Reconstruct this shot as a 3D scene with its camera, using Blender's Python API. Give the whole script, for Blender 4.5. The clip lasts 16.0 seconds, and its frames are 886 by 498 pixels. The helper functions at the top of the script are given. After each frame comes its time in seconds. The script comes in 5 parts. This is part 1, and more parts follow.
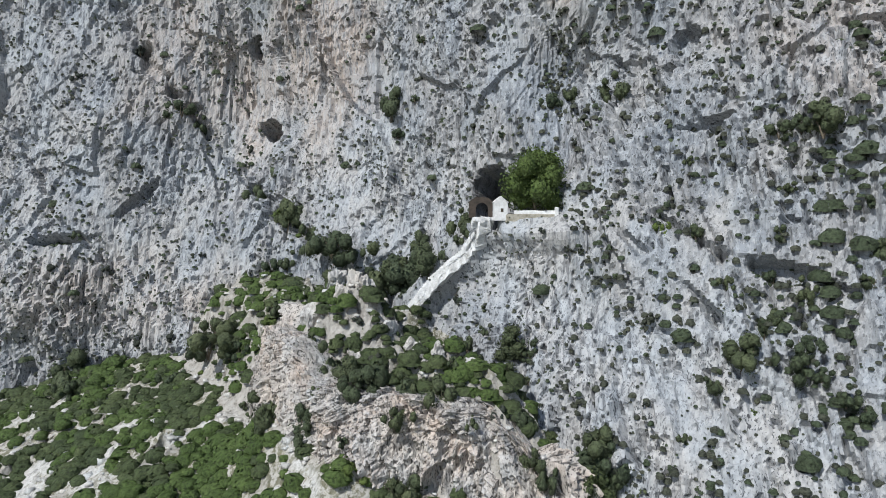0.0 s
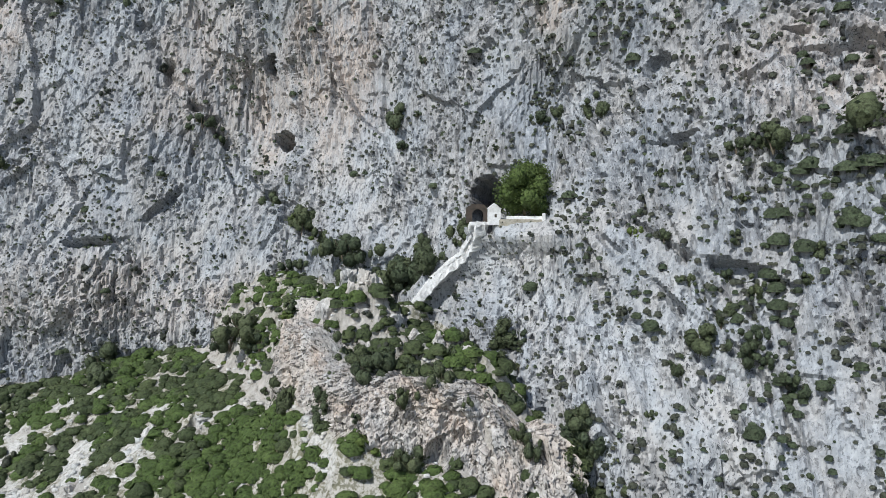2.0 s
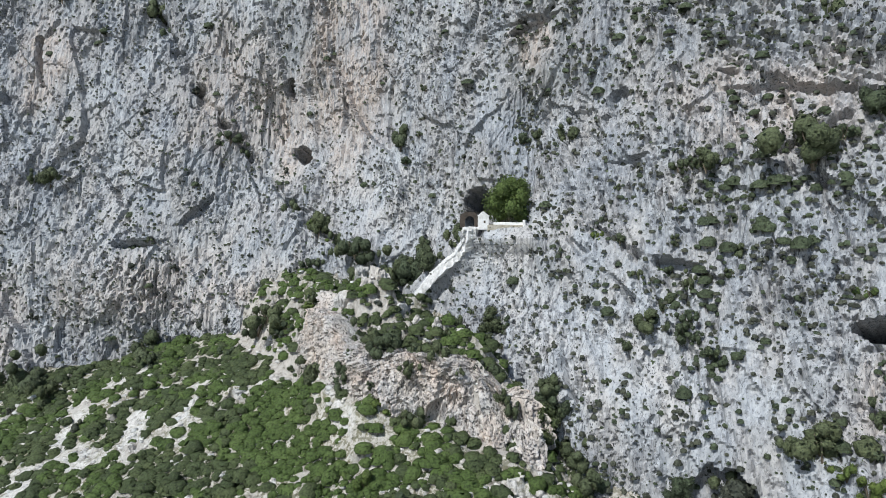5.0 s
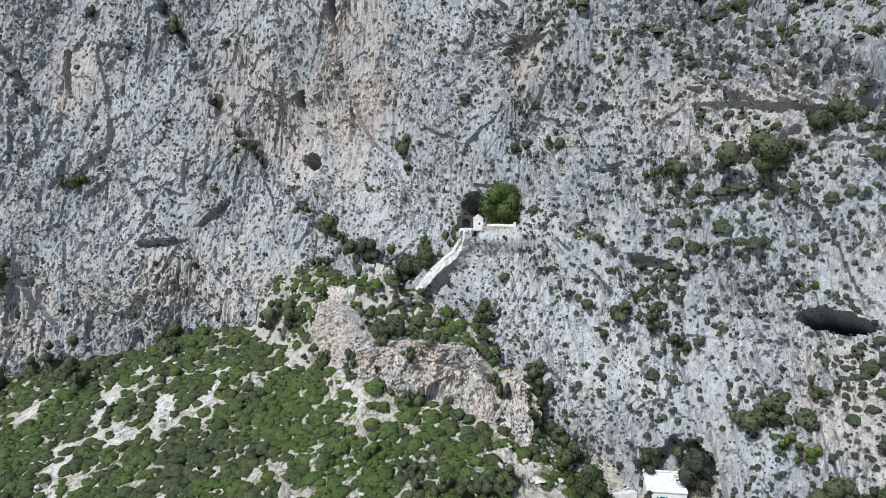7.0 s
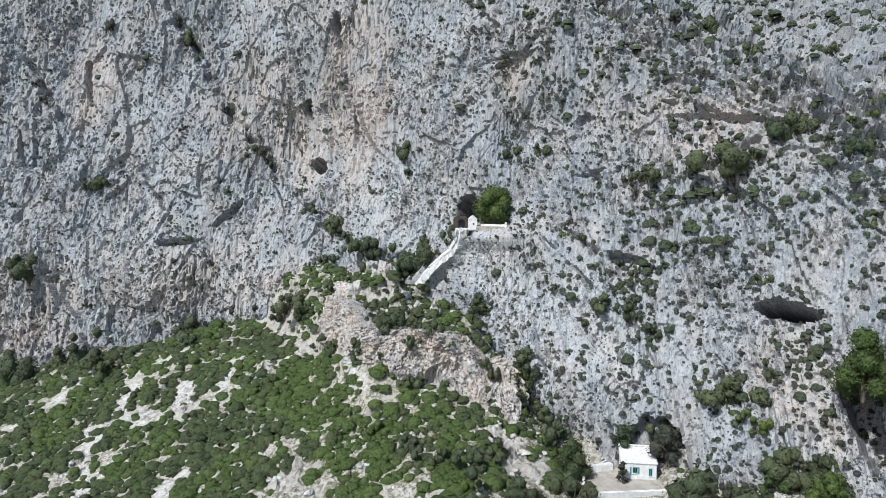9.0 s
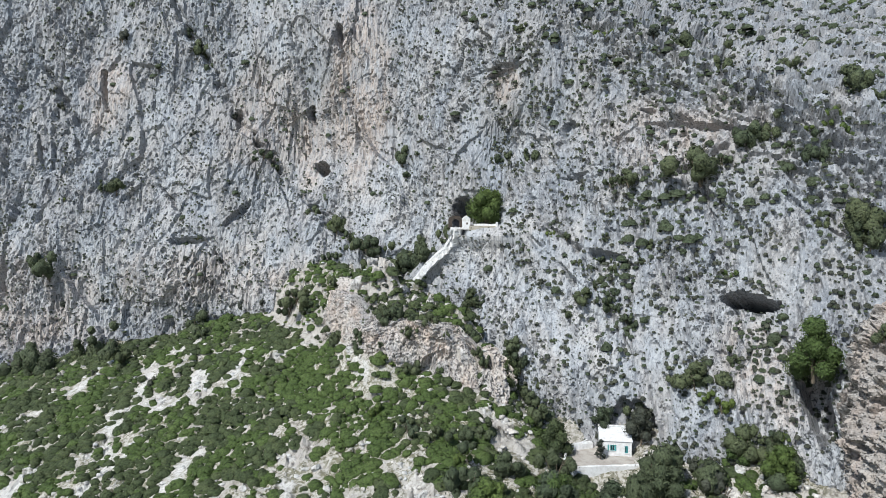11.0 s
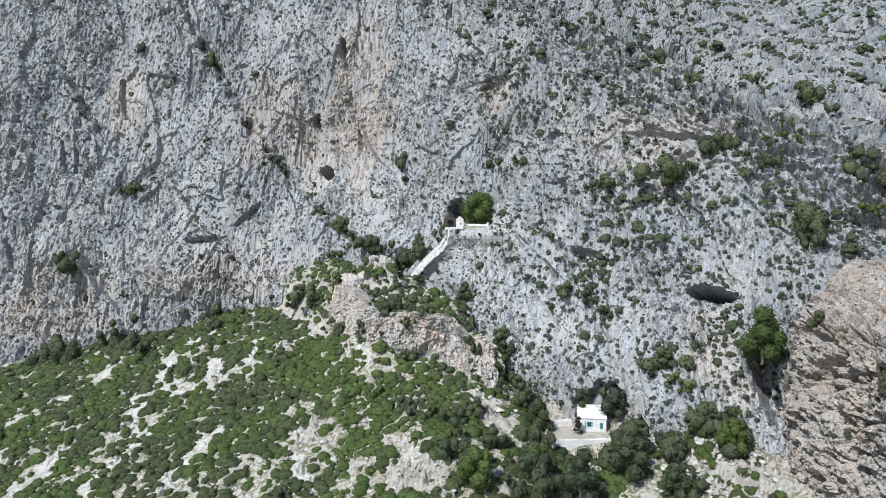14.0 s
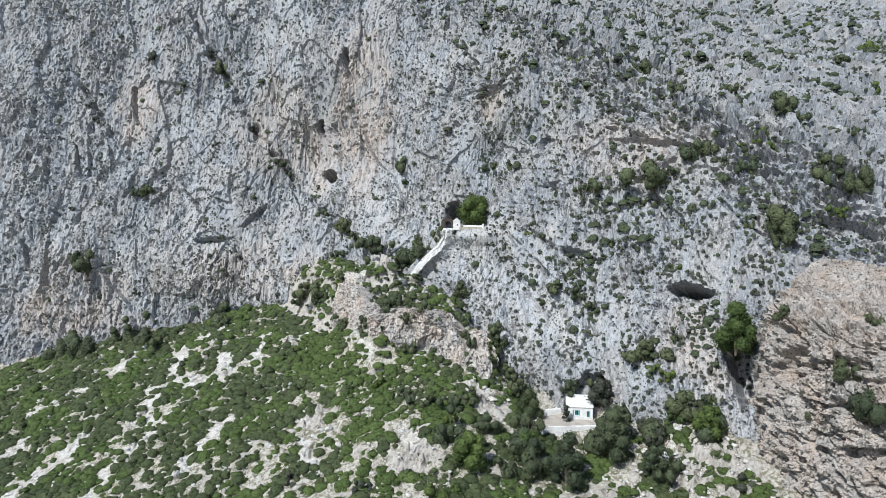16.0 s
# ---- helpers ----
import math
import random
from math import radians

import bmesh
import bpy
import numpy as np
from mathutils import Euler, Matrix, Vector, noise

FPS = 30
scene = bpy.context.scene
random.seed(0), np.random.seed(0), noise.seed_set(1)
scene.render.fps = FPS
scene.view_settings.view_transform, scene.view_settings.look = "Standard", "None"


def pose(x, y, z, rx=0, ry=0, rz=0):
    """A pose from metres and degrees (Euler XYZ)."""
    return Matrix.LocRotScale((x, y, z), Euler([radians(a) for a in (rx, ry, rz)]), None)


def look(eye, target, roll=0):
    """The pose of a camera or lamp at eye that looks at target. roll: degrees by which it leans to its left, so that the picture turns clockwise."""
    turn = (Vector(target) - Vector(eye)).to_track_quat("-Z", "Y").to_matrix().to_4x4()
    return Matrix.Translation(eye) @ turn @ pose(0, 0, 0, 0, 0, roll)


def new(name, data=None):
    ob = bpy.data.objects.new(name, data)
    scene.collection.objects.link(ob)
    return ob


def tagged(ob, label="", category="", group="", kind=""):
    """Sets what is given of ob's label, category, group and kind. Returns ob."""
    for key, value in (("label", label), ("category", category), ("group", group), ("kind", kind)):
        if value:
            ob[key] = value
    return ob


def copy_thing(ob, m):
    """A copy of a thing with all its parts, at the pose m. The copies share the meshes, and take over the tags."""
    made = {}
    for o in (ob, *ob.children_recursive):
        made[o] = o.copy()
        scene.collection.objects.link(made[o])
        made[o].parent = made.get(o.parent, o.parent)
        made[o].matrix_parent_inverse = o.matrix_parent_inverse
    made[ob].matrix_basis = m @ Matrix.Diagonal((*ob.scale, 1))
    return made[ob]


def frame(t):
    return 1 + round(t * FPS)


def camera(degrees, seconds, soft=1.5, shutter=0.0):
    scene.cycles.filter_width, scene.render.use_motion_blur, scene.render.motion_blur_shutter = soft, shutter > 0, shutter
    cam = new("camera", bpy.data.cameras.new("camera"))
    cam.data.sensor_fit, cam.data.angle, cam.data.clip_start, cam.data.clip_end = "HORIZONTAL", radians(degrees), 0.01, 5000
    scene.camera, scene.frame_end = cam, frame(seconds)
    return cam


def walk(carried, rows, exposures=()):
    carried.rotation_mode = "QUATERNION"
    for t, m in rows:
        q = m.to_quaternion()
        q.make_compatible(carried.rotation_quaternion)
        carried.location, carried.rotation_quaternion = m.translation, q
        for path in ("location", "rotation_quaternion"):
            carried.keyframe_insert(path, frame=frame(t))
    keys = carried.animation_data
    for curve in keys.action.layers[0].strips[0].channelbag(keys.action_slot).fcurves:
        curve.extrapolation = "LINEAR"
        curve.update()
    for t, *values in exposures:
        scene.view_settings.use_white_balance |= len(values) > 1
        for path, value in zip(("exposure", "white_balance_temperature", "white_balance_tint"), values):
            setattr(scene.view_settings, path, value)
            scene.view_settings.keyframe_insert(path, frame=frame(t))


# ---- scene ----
# camera and its walk
cam = camera(68.0, 16.0, soft=0.8)
METRES, EYE, TILT, LEAN, TURN = 76.0, 60.0, -3.0, 0.0, 0.0
ROWS = [
    (0.0, 0.0, 0.0, 0.0, 0.0, 0.0, -0.0),
    (0.5, -0.0007, -0.0259, 0.0008, 0.01, -0.0, 0.01),
    (1.0, -0.0006, -0.0544, 0.0005, 0.02, 0.06, 0.02),
    (1.5, -0.0002, -0.0856, 0.0014, 0.05, 0.05, 0.05),
    (2.0, 0.0013, -0.1192, 0.0011, 0.07, 0.07, 0.05),
    (2.5, 0.0018, -0.1546, 0.002, 0.04, 0.06, 0.08),
    (3.0, 0.003, -0.1907, 0.0025, 0.06, 0.06, 0.08),
    (3.5, 0.0031, -0.228, 0.0036, 0.04, 0.03, 0.09),
    (4.0, 0.0033, -0.2653, 0.0032, 0.0, 0.06, 0.07),
    (6.5, 0.0063, -0.4479, -0.0002, -0.02, 0.1, 0.03),
    (7.0, 0.0073, -0.4829, -0.0004, -0.0, 0.07, 0.03),
    (7.5, 0.0082, -0.5168, -0.0017, -0.01, 0.11, 0.02),
    (8.0, 0.009, -0.5504, -0.0026, -0.03, 0.09, 0.02),
    (8.5, 0.011, -0.5833, -0.004, -0.02, 0.1, 0.01),
    (9.0, 0.0133, -0.6159, -0.0059, -0.02, 0.1, 0.02),
    (11.5, 0.0261, -0.7635, -0.0124, -0.06, 0.08, 0.03),
    (12.0, 0.0283, -0.7902, -0.0136, -0.06, 0.08, 0.03),
    (12.5, 0.0299, -0.8165, -0.014, -0.07, 0.08, 0.03),
    (13.0, 0.032, -0.8423, -0.0151, -0.06, 0.09, 0.05),
    (13.5, 0.0338, -0.8682, -0.0161, -0.07, 0.09, 0.04),
    (14.0, 0.0362, -0.8936, -0.0164, -0.05, 0.07, 0.05),
    (14.5, 0.0383, -0.9193, -0.0177, -0.05, 0.1, 0.05),
    (15.0, 0.0401, -0.9452, -0.018, -0.04, 0.11, 0.05),
    (15.5, 0.0424, -0.9709, -0.0183, -0.02, 0.11, 0.05),
    (16.0, 0.0432, -0.998, -0.0187, -0.04, 0.12, 0.03),
]
walk(cam, [(t, pose(0, 0, EYE, TILT, LEAN, TURN) @ pose(METRES * x, METRES * y, METRES * z, 90 + pitch, roll, yaw)) for t, x, y, z, yaw, pitch, roll in ROWS],
     exposures=[(0.0, -0.26, 6300, 7), (4.0, -0.16, 6300, 7), (9.0, -0.08, 6300, 7), (16.0, 0.0, 6300, 7)])

# ---- daylight ----
SUN_TO = Vector((-0.41, -0.53, 0.74)).normalized()
world = bpy.data.worlds.new("daylight")
scene.world = world
world.use_nodes = True
wn = world.node_tree
sky = wn.nodes.new("ShaderNodeTexSky")
sky.sky_type = "NISHITA"
sky.sun_disc = False
sky.sun_elevation = math.asin(SUN_TO.z)
sky.sun_rotation = math.atan2(SUN_TO.x, SUN_TO.y)
wn.links.new(sky.outputs["Color"], wn.nodes["Background"].inputs["Color"])
wn.nodes["Background"].inputs["Strength"].default_value = 0.13
sun = new("sun", bpy.data.lights.new("sun", "SUN"))
sun.data.energy = 5.0
sun.data.angle = radians(0.53)
sun.data.color = (1.0, 0.97, 0.93)
sun.matrix_world = look(SUN_TO * 300, (0, 0, 0))
scene.view_settings.exposure = 0.0

# ---- shape of the land: plain functions of place ----
PERM = np.random.RandomState(7).permutation(512)


def lattice(ix, iy, seed):
    h = PERM[(PERM[(ix + 37 * seed) & 511] + iy) & 511]
    return h * (2 * math.pi / 512)


def perlin(x, y, seed=0):
    """Gradient noise on a plane, about -0.7 to 0.7."""
    x, y = np.asarray(x, float), np.asarray(y, float)
    fx, fy = np.floor(x), np.floor(y)
    ix, iy = fx.astype(int), fy.astype(int)
    u, v = x - fx, y - fy
    su, sv = u * u * u * (u * (u * 6 - 15) + 10), v * v * v * (v * (v * 6 - 15) + 10)
    out = []
    for dx, dy in ((0, 0), (1, 0), (0, 1), (1, 1)):
        a = lattice(ix + dx, iy + dy, seed)
        out.append(np.cos(a) * (u - dx) + np.sin(a) * (v - dy))
    return (out[0] * (1 - su) + out[1] * su) * (1 - sv) + (out[2] * (1 - su) + out[3] * su) * sv


def fbm(x, y, seed=0, octaves=4, gain=0.5):
    total, amp = 0.0, 1.0
    for k in range(octaves):
        total = total + amp * perlin(x * 2.03**k + 5.7 * k, y * 2.03**k - 3.1 * k, seed + k)
        amp *= gain
    return total


def blocks(x, y, seed=0, tilt=0.9):
    """Broken rock: each cell of an uneven net is a plane of its own height and slope, about -0.5 to 0.5."""
    x, y = np.asarray(x, float), np.asarray(y, float)
    ix, iy = np.floor(x).astype(int), np.floor(y).astype(int)
    best, out = np.full(x.shape, 9.0), np.zeros(x.shape)
    for dx in (-1, 0, 1):
        for dy in (-1, 0, 1):
            a = lattice(ix + dx, iy + dy, seed)
            px, py = ix + dx + 0.5 + 0.45 * np.cos(a), iy + dy + 0.5 + 0.45 * np.sin(a * 3)
            u, v = x - px, y - py
            r = u * u + v * v
            h = 0.5 * np.sin(a * 7) + tilt * (np.cos(a * 5) * u + np.sin(a * 11) * v)
            out = np.where(r < best, h, out)
            best = np.minimum(best, r)
    return out


def ramp(a, lo, hi):
    t = np.clip((a - lo) / (hi - lo), 0, 1)
    return t * t * (3 - 2 * t)


def over(a, k):
    """A soft ramp: 0 below zero, a above."""
    return np.logaddexp(0, a / k) * k


def near_line(x, y, pts):
    """Distance to a chain of points in a plane."""
    best = np.full(np.broadcast(x, y).shape, 1e9)
    for (ax, ay), (bx, by) in zip(pts, pts[1:]):
        dx, dy = bx - ax, by - ay
        t = np.clip(((x - ax) * dx + (y - ay) * dy) / (dx * dx + dy * dy), 0, 1)
        best = np.minimum(best, np.hypot(x - ax - t * dx, y - ay - t * dy))
    return best


def cliff_base(x, z):
    """How far back (y) the cliff stands: a front wall, turning into a flank that comes forward, with a gentler slope above it."""
    xm = x - over(x - 80, 4)
    front = 92.8 - 0.148 * x + 0.255 * (z - 50)
    flank = 80.9 - 0.796 * xm + (0.305 + 0.00414 * xm) * (z - 50)
    y = -3 * np.logaddexp(-front / 3, -flank / 3)
    y = y + 1.3 * over(z - (102 - 0.8 * (xm - 37)), 4)
    for cx, cz, rx, rz, push in ((-33, 81, 12, 15, 6.5), (-64, 50, 10, 8, -4.5), (15, 100, 10, 14, -6.0), (17, 76, 6, 8, 5.0), (-24, 105, 9, 12, -3.0), (17, 49, 5, 8, 2.6), (26, 38, 7, 8, -2.2)):
        y = y + push * np.exp(-(((x - cx) / rx) ** 2) - ((z - cz) / rz) ** 2)
    bench = ramp(x, 12.5, 16)
    y = y - 3.4 * (ramp(59.9 - z, -0.1, 0.6) * (1 - bench) + ramp(63 - z, 0, 9) * bench) * ramp(x, 1, 6) * (1 - ramp(x, 15, 34)) - 1.4 * ramp(58.6 - z, -0.2, 0.6) * ramp(z, 50, 57) * ramp(x, 4.5, 6) * (1 - ramp(x, 13, 16))
    return y


# hollows in the cliff: x, z, half width, half height, depth, lean
HOLLOWS = [
    (5.7, 63.0, 2.5, 3.3, 6.5, 0.15), (4.7, 60.6, 1.9, 2.0, 7.0, 0.0), (-28.1, 74.1, 2.2, 1.5, 11.0, -0.5), (-30.2, 87.3, 1.3, 2.6, 1.9, 0.2),
    (-47.8, 62.4, 4.4, 0.9, 1.9, 0.72), (47.8, 49.2, 3.2, 1.35, 14.0, -0.10), (44.9, 77.5, 6.0, 0.6, 1.7, -0.22),
    (30.2, 54.9, 2.6, 1.0, 1.9, -0.2), (26.3, 78.8, 1.6, 1.2, 1.8, 0.9), (-59.0, 55.4, 4.0, 0.8, 1.6, 0.0),
    (-85.7, 95.1, 0.9, 6.0, 2.0, 0.15), (-18.1, 81.0, 0.8, 4.2, 1.6, -0.05), (-22.0, 104.6, 0.9, 2.4, 1.4, 0.1),
    (14.9, 91.5, 3.6, 0.7, 1.6, 0.3), (-107.2, 48.0, 0.9, 8.0, 2.2, -0.12), (31.6, 29.8, 3.4, 3.0, 2.8, 0.1),
    (69.8, 60.6, 3.2, 1.0, 2.2, -0.4), (-101.0, 78.0, 0.7, 4.5, 1.8, 0.2),
    (52.6, 37.0, 1.5, 5.5, 5.5, 0.05), (27.0, 69.2, 2.4, 0.45, 1.3, 0.12),
]


def hollow(x, z, cx, cz, w, h, depth, lean):
    c, s = math.cos(lean), math.sin(lean)
    u, v = (c * (x - cx) + s * (z - cz)) / w, (-s * (x - cx) + c * (z - cz)) / h
    r = (u * u + v * v) * (1 + 0.55 * perlin(x / 1.3, z / 1.3, 66) + 0.2 * perlin(x / 0.6, z / 0.6, 67))
    return depth * (1 - ramp(r, 0.8, 1.02))


ARC_X = np.arange(-300.0, 400.0, 0.5)
ARC_S = np.concatenate([[0], np.cumsum(np.hypot(0.5, np.diff(cliff_base(ARC_X, 60.0 + 0 * ARC_X))))])


STAIR = [(-4.2, 82.0, 48.4), (-1.3, 81.0, 52.2), (0.8, 80.0, 54.15), (3.1, 78.5, 56.0), (4.25, 77.0, 58.0), (4.45, 75.9, 59.8)]


def crease(a, power=0.6):
    """Rounded swells with sharp clefts between them, 0 in the cleft."""
    return np.abs(a) ** power


# clefts and gullies in the cliff: width, depth, then a chain of (x, z)
GULLIES = [
    (2.2, 2.4, (-70, 120.6), (-63.4, 109), (-57.2, 99.3), (-49.6, 86.4), (-42.9, 76.9)), (2.0, 1.8, (-51, 89.5), (-45.7, 81), (-41.1, 76.9), (-33, 67.9), (-25.4, 60.8), (-17.9, 56)),
    (1.8, 2.2, (-107.6, 105.9), (-96.6, 92.8), (-92.6, 86.4), (-91.0, 79.0)), (1.6, 3.0, (-100.6, 78.9), (-105.5, 61), (-106.9, 53.7), (-106, 39.6)), (1.3, 2.2, (-109.6, 102.7), (-110.1, 82.1), (-110, 69.9)),
    (1.2, 1.8, (-118, 110), (-115, 90), (-117, 66), (-113, 44)), (1.1, 1.6, (-97, 108), (-99, 92), (-97, 76), (-98, 60)), (0.7, 1.3, (-68.6, 69.7), (-64.5, 66), (-61.7, 61.8)),
    (0.6, 1.0, (-51.9, 67.4), (-46.8, 73.9), (-41.6, 76.9)), (0.7, 1.4, (-62.1, 56.9), (-58.8, 58), (-54.3, 55.5), (-51.9, 52.8)), (0.8, 1.3, (7, 91.1), (10.5, 91.7), (16.8, 93.1), (20, 96)),
    (0.8, 1.4, (37, 82.2), (39.2, 81.4), (43.6, 78.8), (47.7, 76.2), (49.7, 74)), (0.7, 1.2, (18.3, 58), (20.2, 55.9), (23.5, 52.9), (25.2, 50)), (0.6, 1.0, (21.8, 60.2), (26.1, 56.1), (30.6, 55.2), (34.7, 53.4)),
    (1.0, 1.0, (26.1, 56.1), (28.3, 48.2), (30.7, 44.6), (31.9, 39.3)), (1.3, 1.6, (42.1, 69.3), (47.9, 72.1), (51.4, 75.4)), (1.6, 1.6, (33.9, 102.5), (45.5, 92.8), (51, 91), (57.9, 82.9), (60.2, 78.2), (60, 72.3)),
    (0.9, 1.5, (-83, 104), (-86, 98), (-87, 90)), (0.7, 1.0, (-75, 112), (-71, 100), (-72, 88)), (0.7, 1.1, (-36, 108), (-33, 96), (-31, 86)), (0.8, 1.2, (-24, 110), (-21, 100), (-19, 86), (-18, 78)),
    (0.6, 1.0, (24, 84), (27, 79.5), (25.5, 76)), (0.6, 0.9, (24.5, 69), (28.5, 69.6), (31, 71)), (0.6, 0.8, (36, 66), (41, 63), (43, 58)), (0.7, 1.0, (54, 66), (58, 60), (64, 57)), (0.6, 0.9, (-80, 66), (-76, 58), (-78, 50)),
]


def cliff_rough(s, x, z):
    """Where the rock is ribbed and pitted (1), and where it stands in smooth slabs (0)."""
    slab = ramp(fbm(s / 15, z / 20, 33, 3), -0.18, 0.18)
    calm = 1 - 0.5 * np.exp(-(((x + 50) / 24) ** 2) - ((z - 78) / 22) ** 2) - 0.35 * np.exp(-(((x + 18) / 9) ** 2) - ((z - 92) / 18) ** 2)
    return np.clip(calm * (0.12 + 0.72 * slab) + 0.45 * ramp(57 - z, 0, 10) * (1 - ramp(x, -10, 5)) + 0.3 * ramp(-x, 84, 98), 0, 1)


def cliff_relief(x, z):
    """How far the rock stands out of the plain cliff."""
    s = np.interp(x, ARC_X, ARC_S)
    real_z = z
    ws = s + 1.6 * perlin(s / 7, z / 10, 30) + 0.25 * perlin(s / 2, z / 5, 32)
    wz = z + 3.0 * perlin(s / 9, z / 8, 31)
    above = ramp(x + 0.9 * (real_z - 60), 50, 80)
    rough = cliff_rough(s, x, z) * (1 - 0.6 * above)
    out = 3.0 * fbm(s / 34, z / 42, 1, 2) + 1.5 * fbm(ws / 10, wz / 22, 3, 2)
    # tall slabs that lap over one another, and the clefts between them
    out = out + (1 - 0.7 * above) * 1.1 * blocks((ws + 0.3 * wz) / 9.0, (wz - 0.2 * ws) / 21, 50, 0.6) + (1 - 0.7 * above) * (0.5 + 0.5 * rough) * 0.8 * blocks((ws - 0.35 * wz) / 4.2, wz / 9.5, 40, 0.7)
    out = out + (0.7 + 0.8 * ramp(-x, 84, 100)) * (1 - 0.7 * above) * crease(perlin(ws / 6.0, wz / 34, 5), 0.5) + 0.75 * (1 - 0.8 * above) * (0.3 + 0.7 * rough) * crease(perlin(ws / 2.2, wz / 13, 6), 0.5)
    # broken knobs, flutes and pits
    out = out + (0.06 + 0.84 * rough) * (0.55 * blocks((ws - 0.12 * wz) / 1.3, wz / 2.9, 42) + 0.34 * blocks(s / 0.75, z / 1.5, 44) + 0.5 * crease(perlin(s / 0.8, z / 2.4, 14), 0.65))
    flute = spots_at(x, z, ((-18, 92, 9, 22), (-44, 84, 16, 16), (14, 80, 12, 14), (-85, 94, 8, 12), (0, 66, 14, 12)))
    tall = np.abs(perlin(ws / 1.9, wz / 24, 37))
    out = out + (1 - above) * (0.16 + 0.42 * flute) * crease(perlin(ws / 1.2, wz / 16, 16), 0.6) - (1 - above) * 0.55 * (1 - ramp(tall, 0.0, 0.05)) * ramp(fbm(s / 9, z / 12, 38, 2), -0.08, 0.15)
    out = out + 0.10 * perlin(s / 0.5, z / 1.2, 15)
    lean = z + 0.4 * s
    out = out + above * (1.9 * blocks((s - 0.3 * z) / 4.5, lean / 2.2, 34, 0.6) + 1.2 * ramp(perlin((wz + 0.45 * ws) / 5, ws / 24, 35), -0.05, 0.06) + 1.1 * blocks((s - 0.3 * z) / 1.7, lean / 0.9, 36, 0.6) - 1.2 * ramp(perlin(s / 1.5, lean / 0.9, 39), 0.22, 0.34))
    fault = np.abs(perlin((ws + 0.9 * wz) / 16, (wz - 0.9 * ws) / 60, 17))
    out = out - 0.3 * (1 - ramp(fault, 0.0, 0.02)) * ramp(fbm(s / 7, z / 7, 19, 2), 0.0, 0.2)
    fault = np.abs(perlin((ws - 0.7 * wz) / 13, (wz + 0.7 * ws) / 50, 18))
    out = out - 0.3 * (1 - ramp(fault, 0.0, 0.022)) * ramp(fbm(s / 8, z / 8, 22, 2), 0.02, 0.2)
    out = out - (0.35 + 0.7 * rough) * ramp(perlin(s / 0.95 + 40, z / 1.5, 20), 0.30, 0.40)
    z = real_z
    wob = 1.3 * perlin(x / 2.4, z / 2.4, 52) + 0.6 * perlin(x / 0.9, z / 0.9, 53)
    part_open = 0.25 + 0.75 * ramp(perlin(x / 3.5, z / 3.5, 54), -0.12, 0.12)
    for width, depth, *chain in GULLIES:
        near = (x > min(p[0] for p in chain) - 8) & (x < max(p[0] for p in chain) + 8)
        if np.any(near):
            out = out - np.where(near, depth * part_open * (1 - ramp(near_line(x, z, chain) + 0.55 * width * wob, 0.25 * width, 0.55 * width)), 0)
    sx, sy, sz = np.array(STAIR).T
    w = (1 - ramp(np.abs(z - np.interp(x, sx, sz) + 0.6), 1.0, 3.5)) * ramp(x, -6.5, -4.5) * (1 - ramp(x, 4.5, 6.5))
    under = 1.1 * ramp(np.interp(x, sx, sz) - 0.4 - z, 0.0, 0.9) - 0.6
    out = out * (1 - w) + w * (cliff_base(x, z) - np.interp(x, sx, sy) + under) * np.hypot(1.0, 0.6)
    w = (1 - ramp(np.abs(z - 60.5), 2.0, 5.0)) * ramp(x, 5.2, 7) * (1 - ramp(x, 14, 18))
    out = out * (1 - 0.6 * w) + 0.6 * w * 1.6
    for spot in HOLLOWS:
        inside = hollow(x, z, *spot) / spot[4]
        out = out * (1 - 0.8 * inside) - spot[4] * inside
    return out


def spots_at(x, z, rows):
    """Soft round patches, 0 to 1."""
    m = 0.0
    for cx, cz, rx, rz in rows:
        m = np.maximum(m, np.exp(-(((x - cx) / rx) ** 2) - ((z - cz) / rz) ** 2))
    return m


def cliff_point(x, z):
    """The place on the rock face over the plain cliff's (x, z)."""
    x, z = np.asarray(x, float), np.asarray(z, float)
    y = cliff_base(x, z)
    nx = (cliff_base(x + 1, z) - cliff_base(x - 1, z)) / 2
    nz = (cliff_base(x, z + 1) - cliff_base(x, z - 1)) / 2
    d = cliff_relief(x, z) / np.sqrt(1 + nx * nx + nz * nz)
    return x + d * nx, y - d, z + d * nz


def spur(x, y):
    """The rocky spur before the cliff: how far in behind its two front edges, and how high it stands there."""
    d = np.minimum(0.778 * (x + 22) + 0.629 * (y - 73), 0.349 * (x + 11.5) + 0.938 * (y - 60))
    return d, 9.0 * (1 - 0.8 * ramp(x, 4, 15))


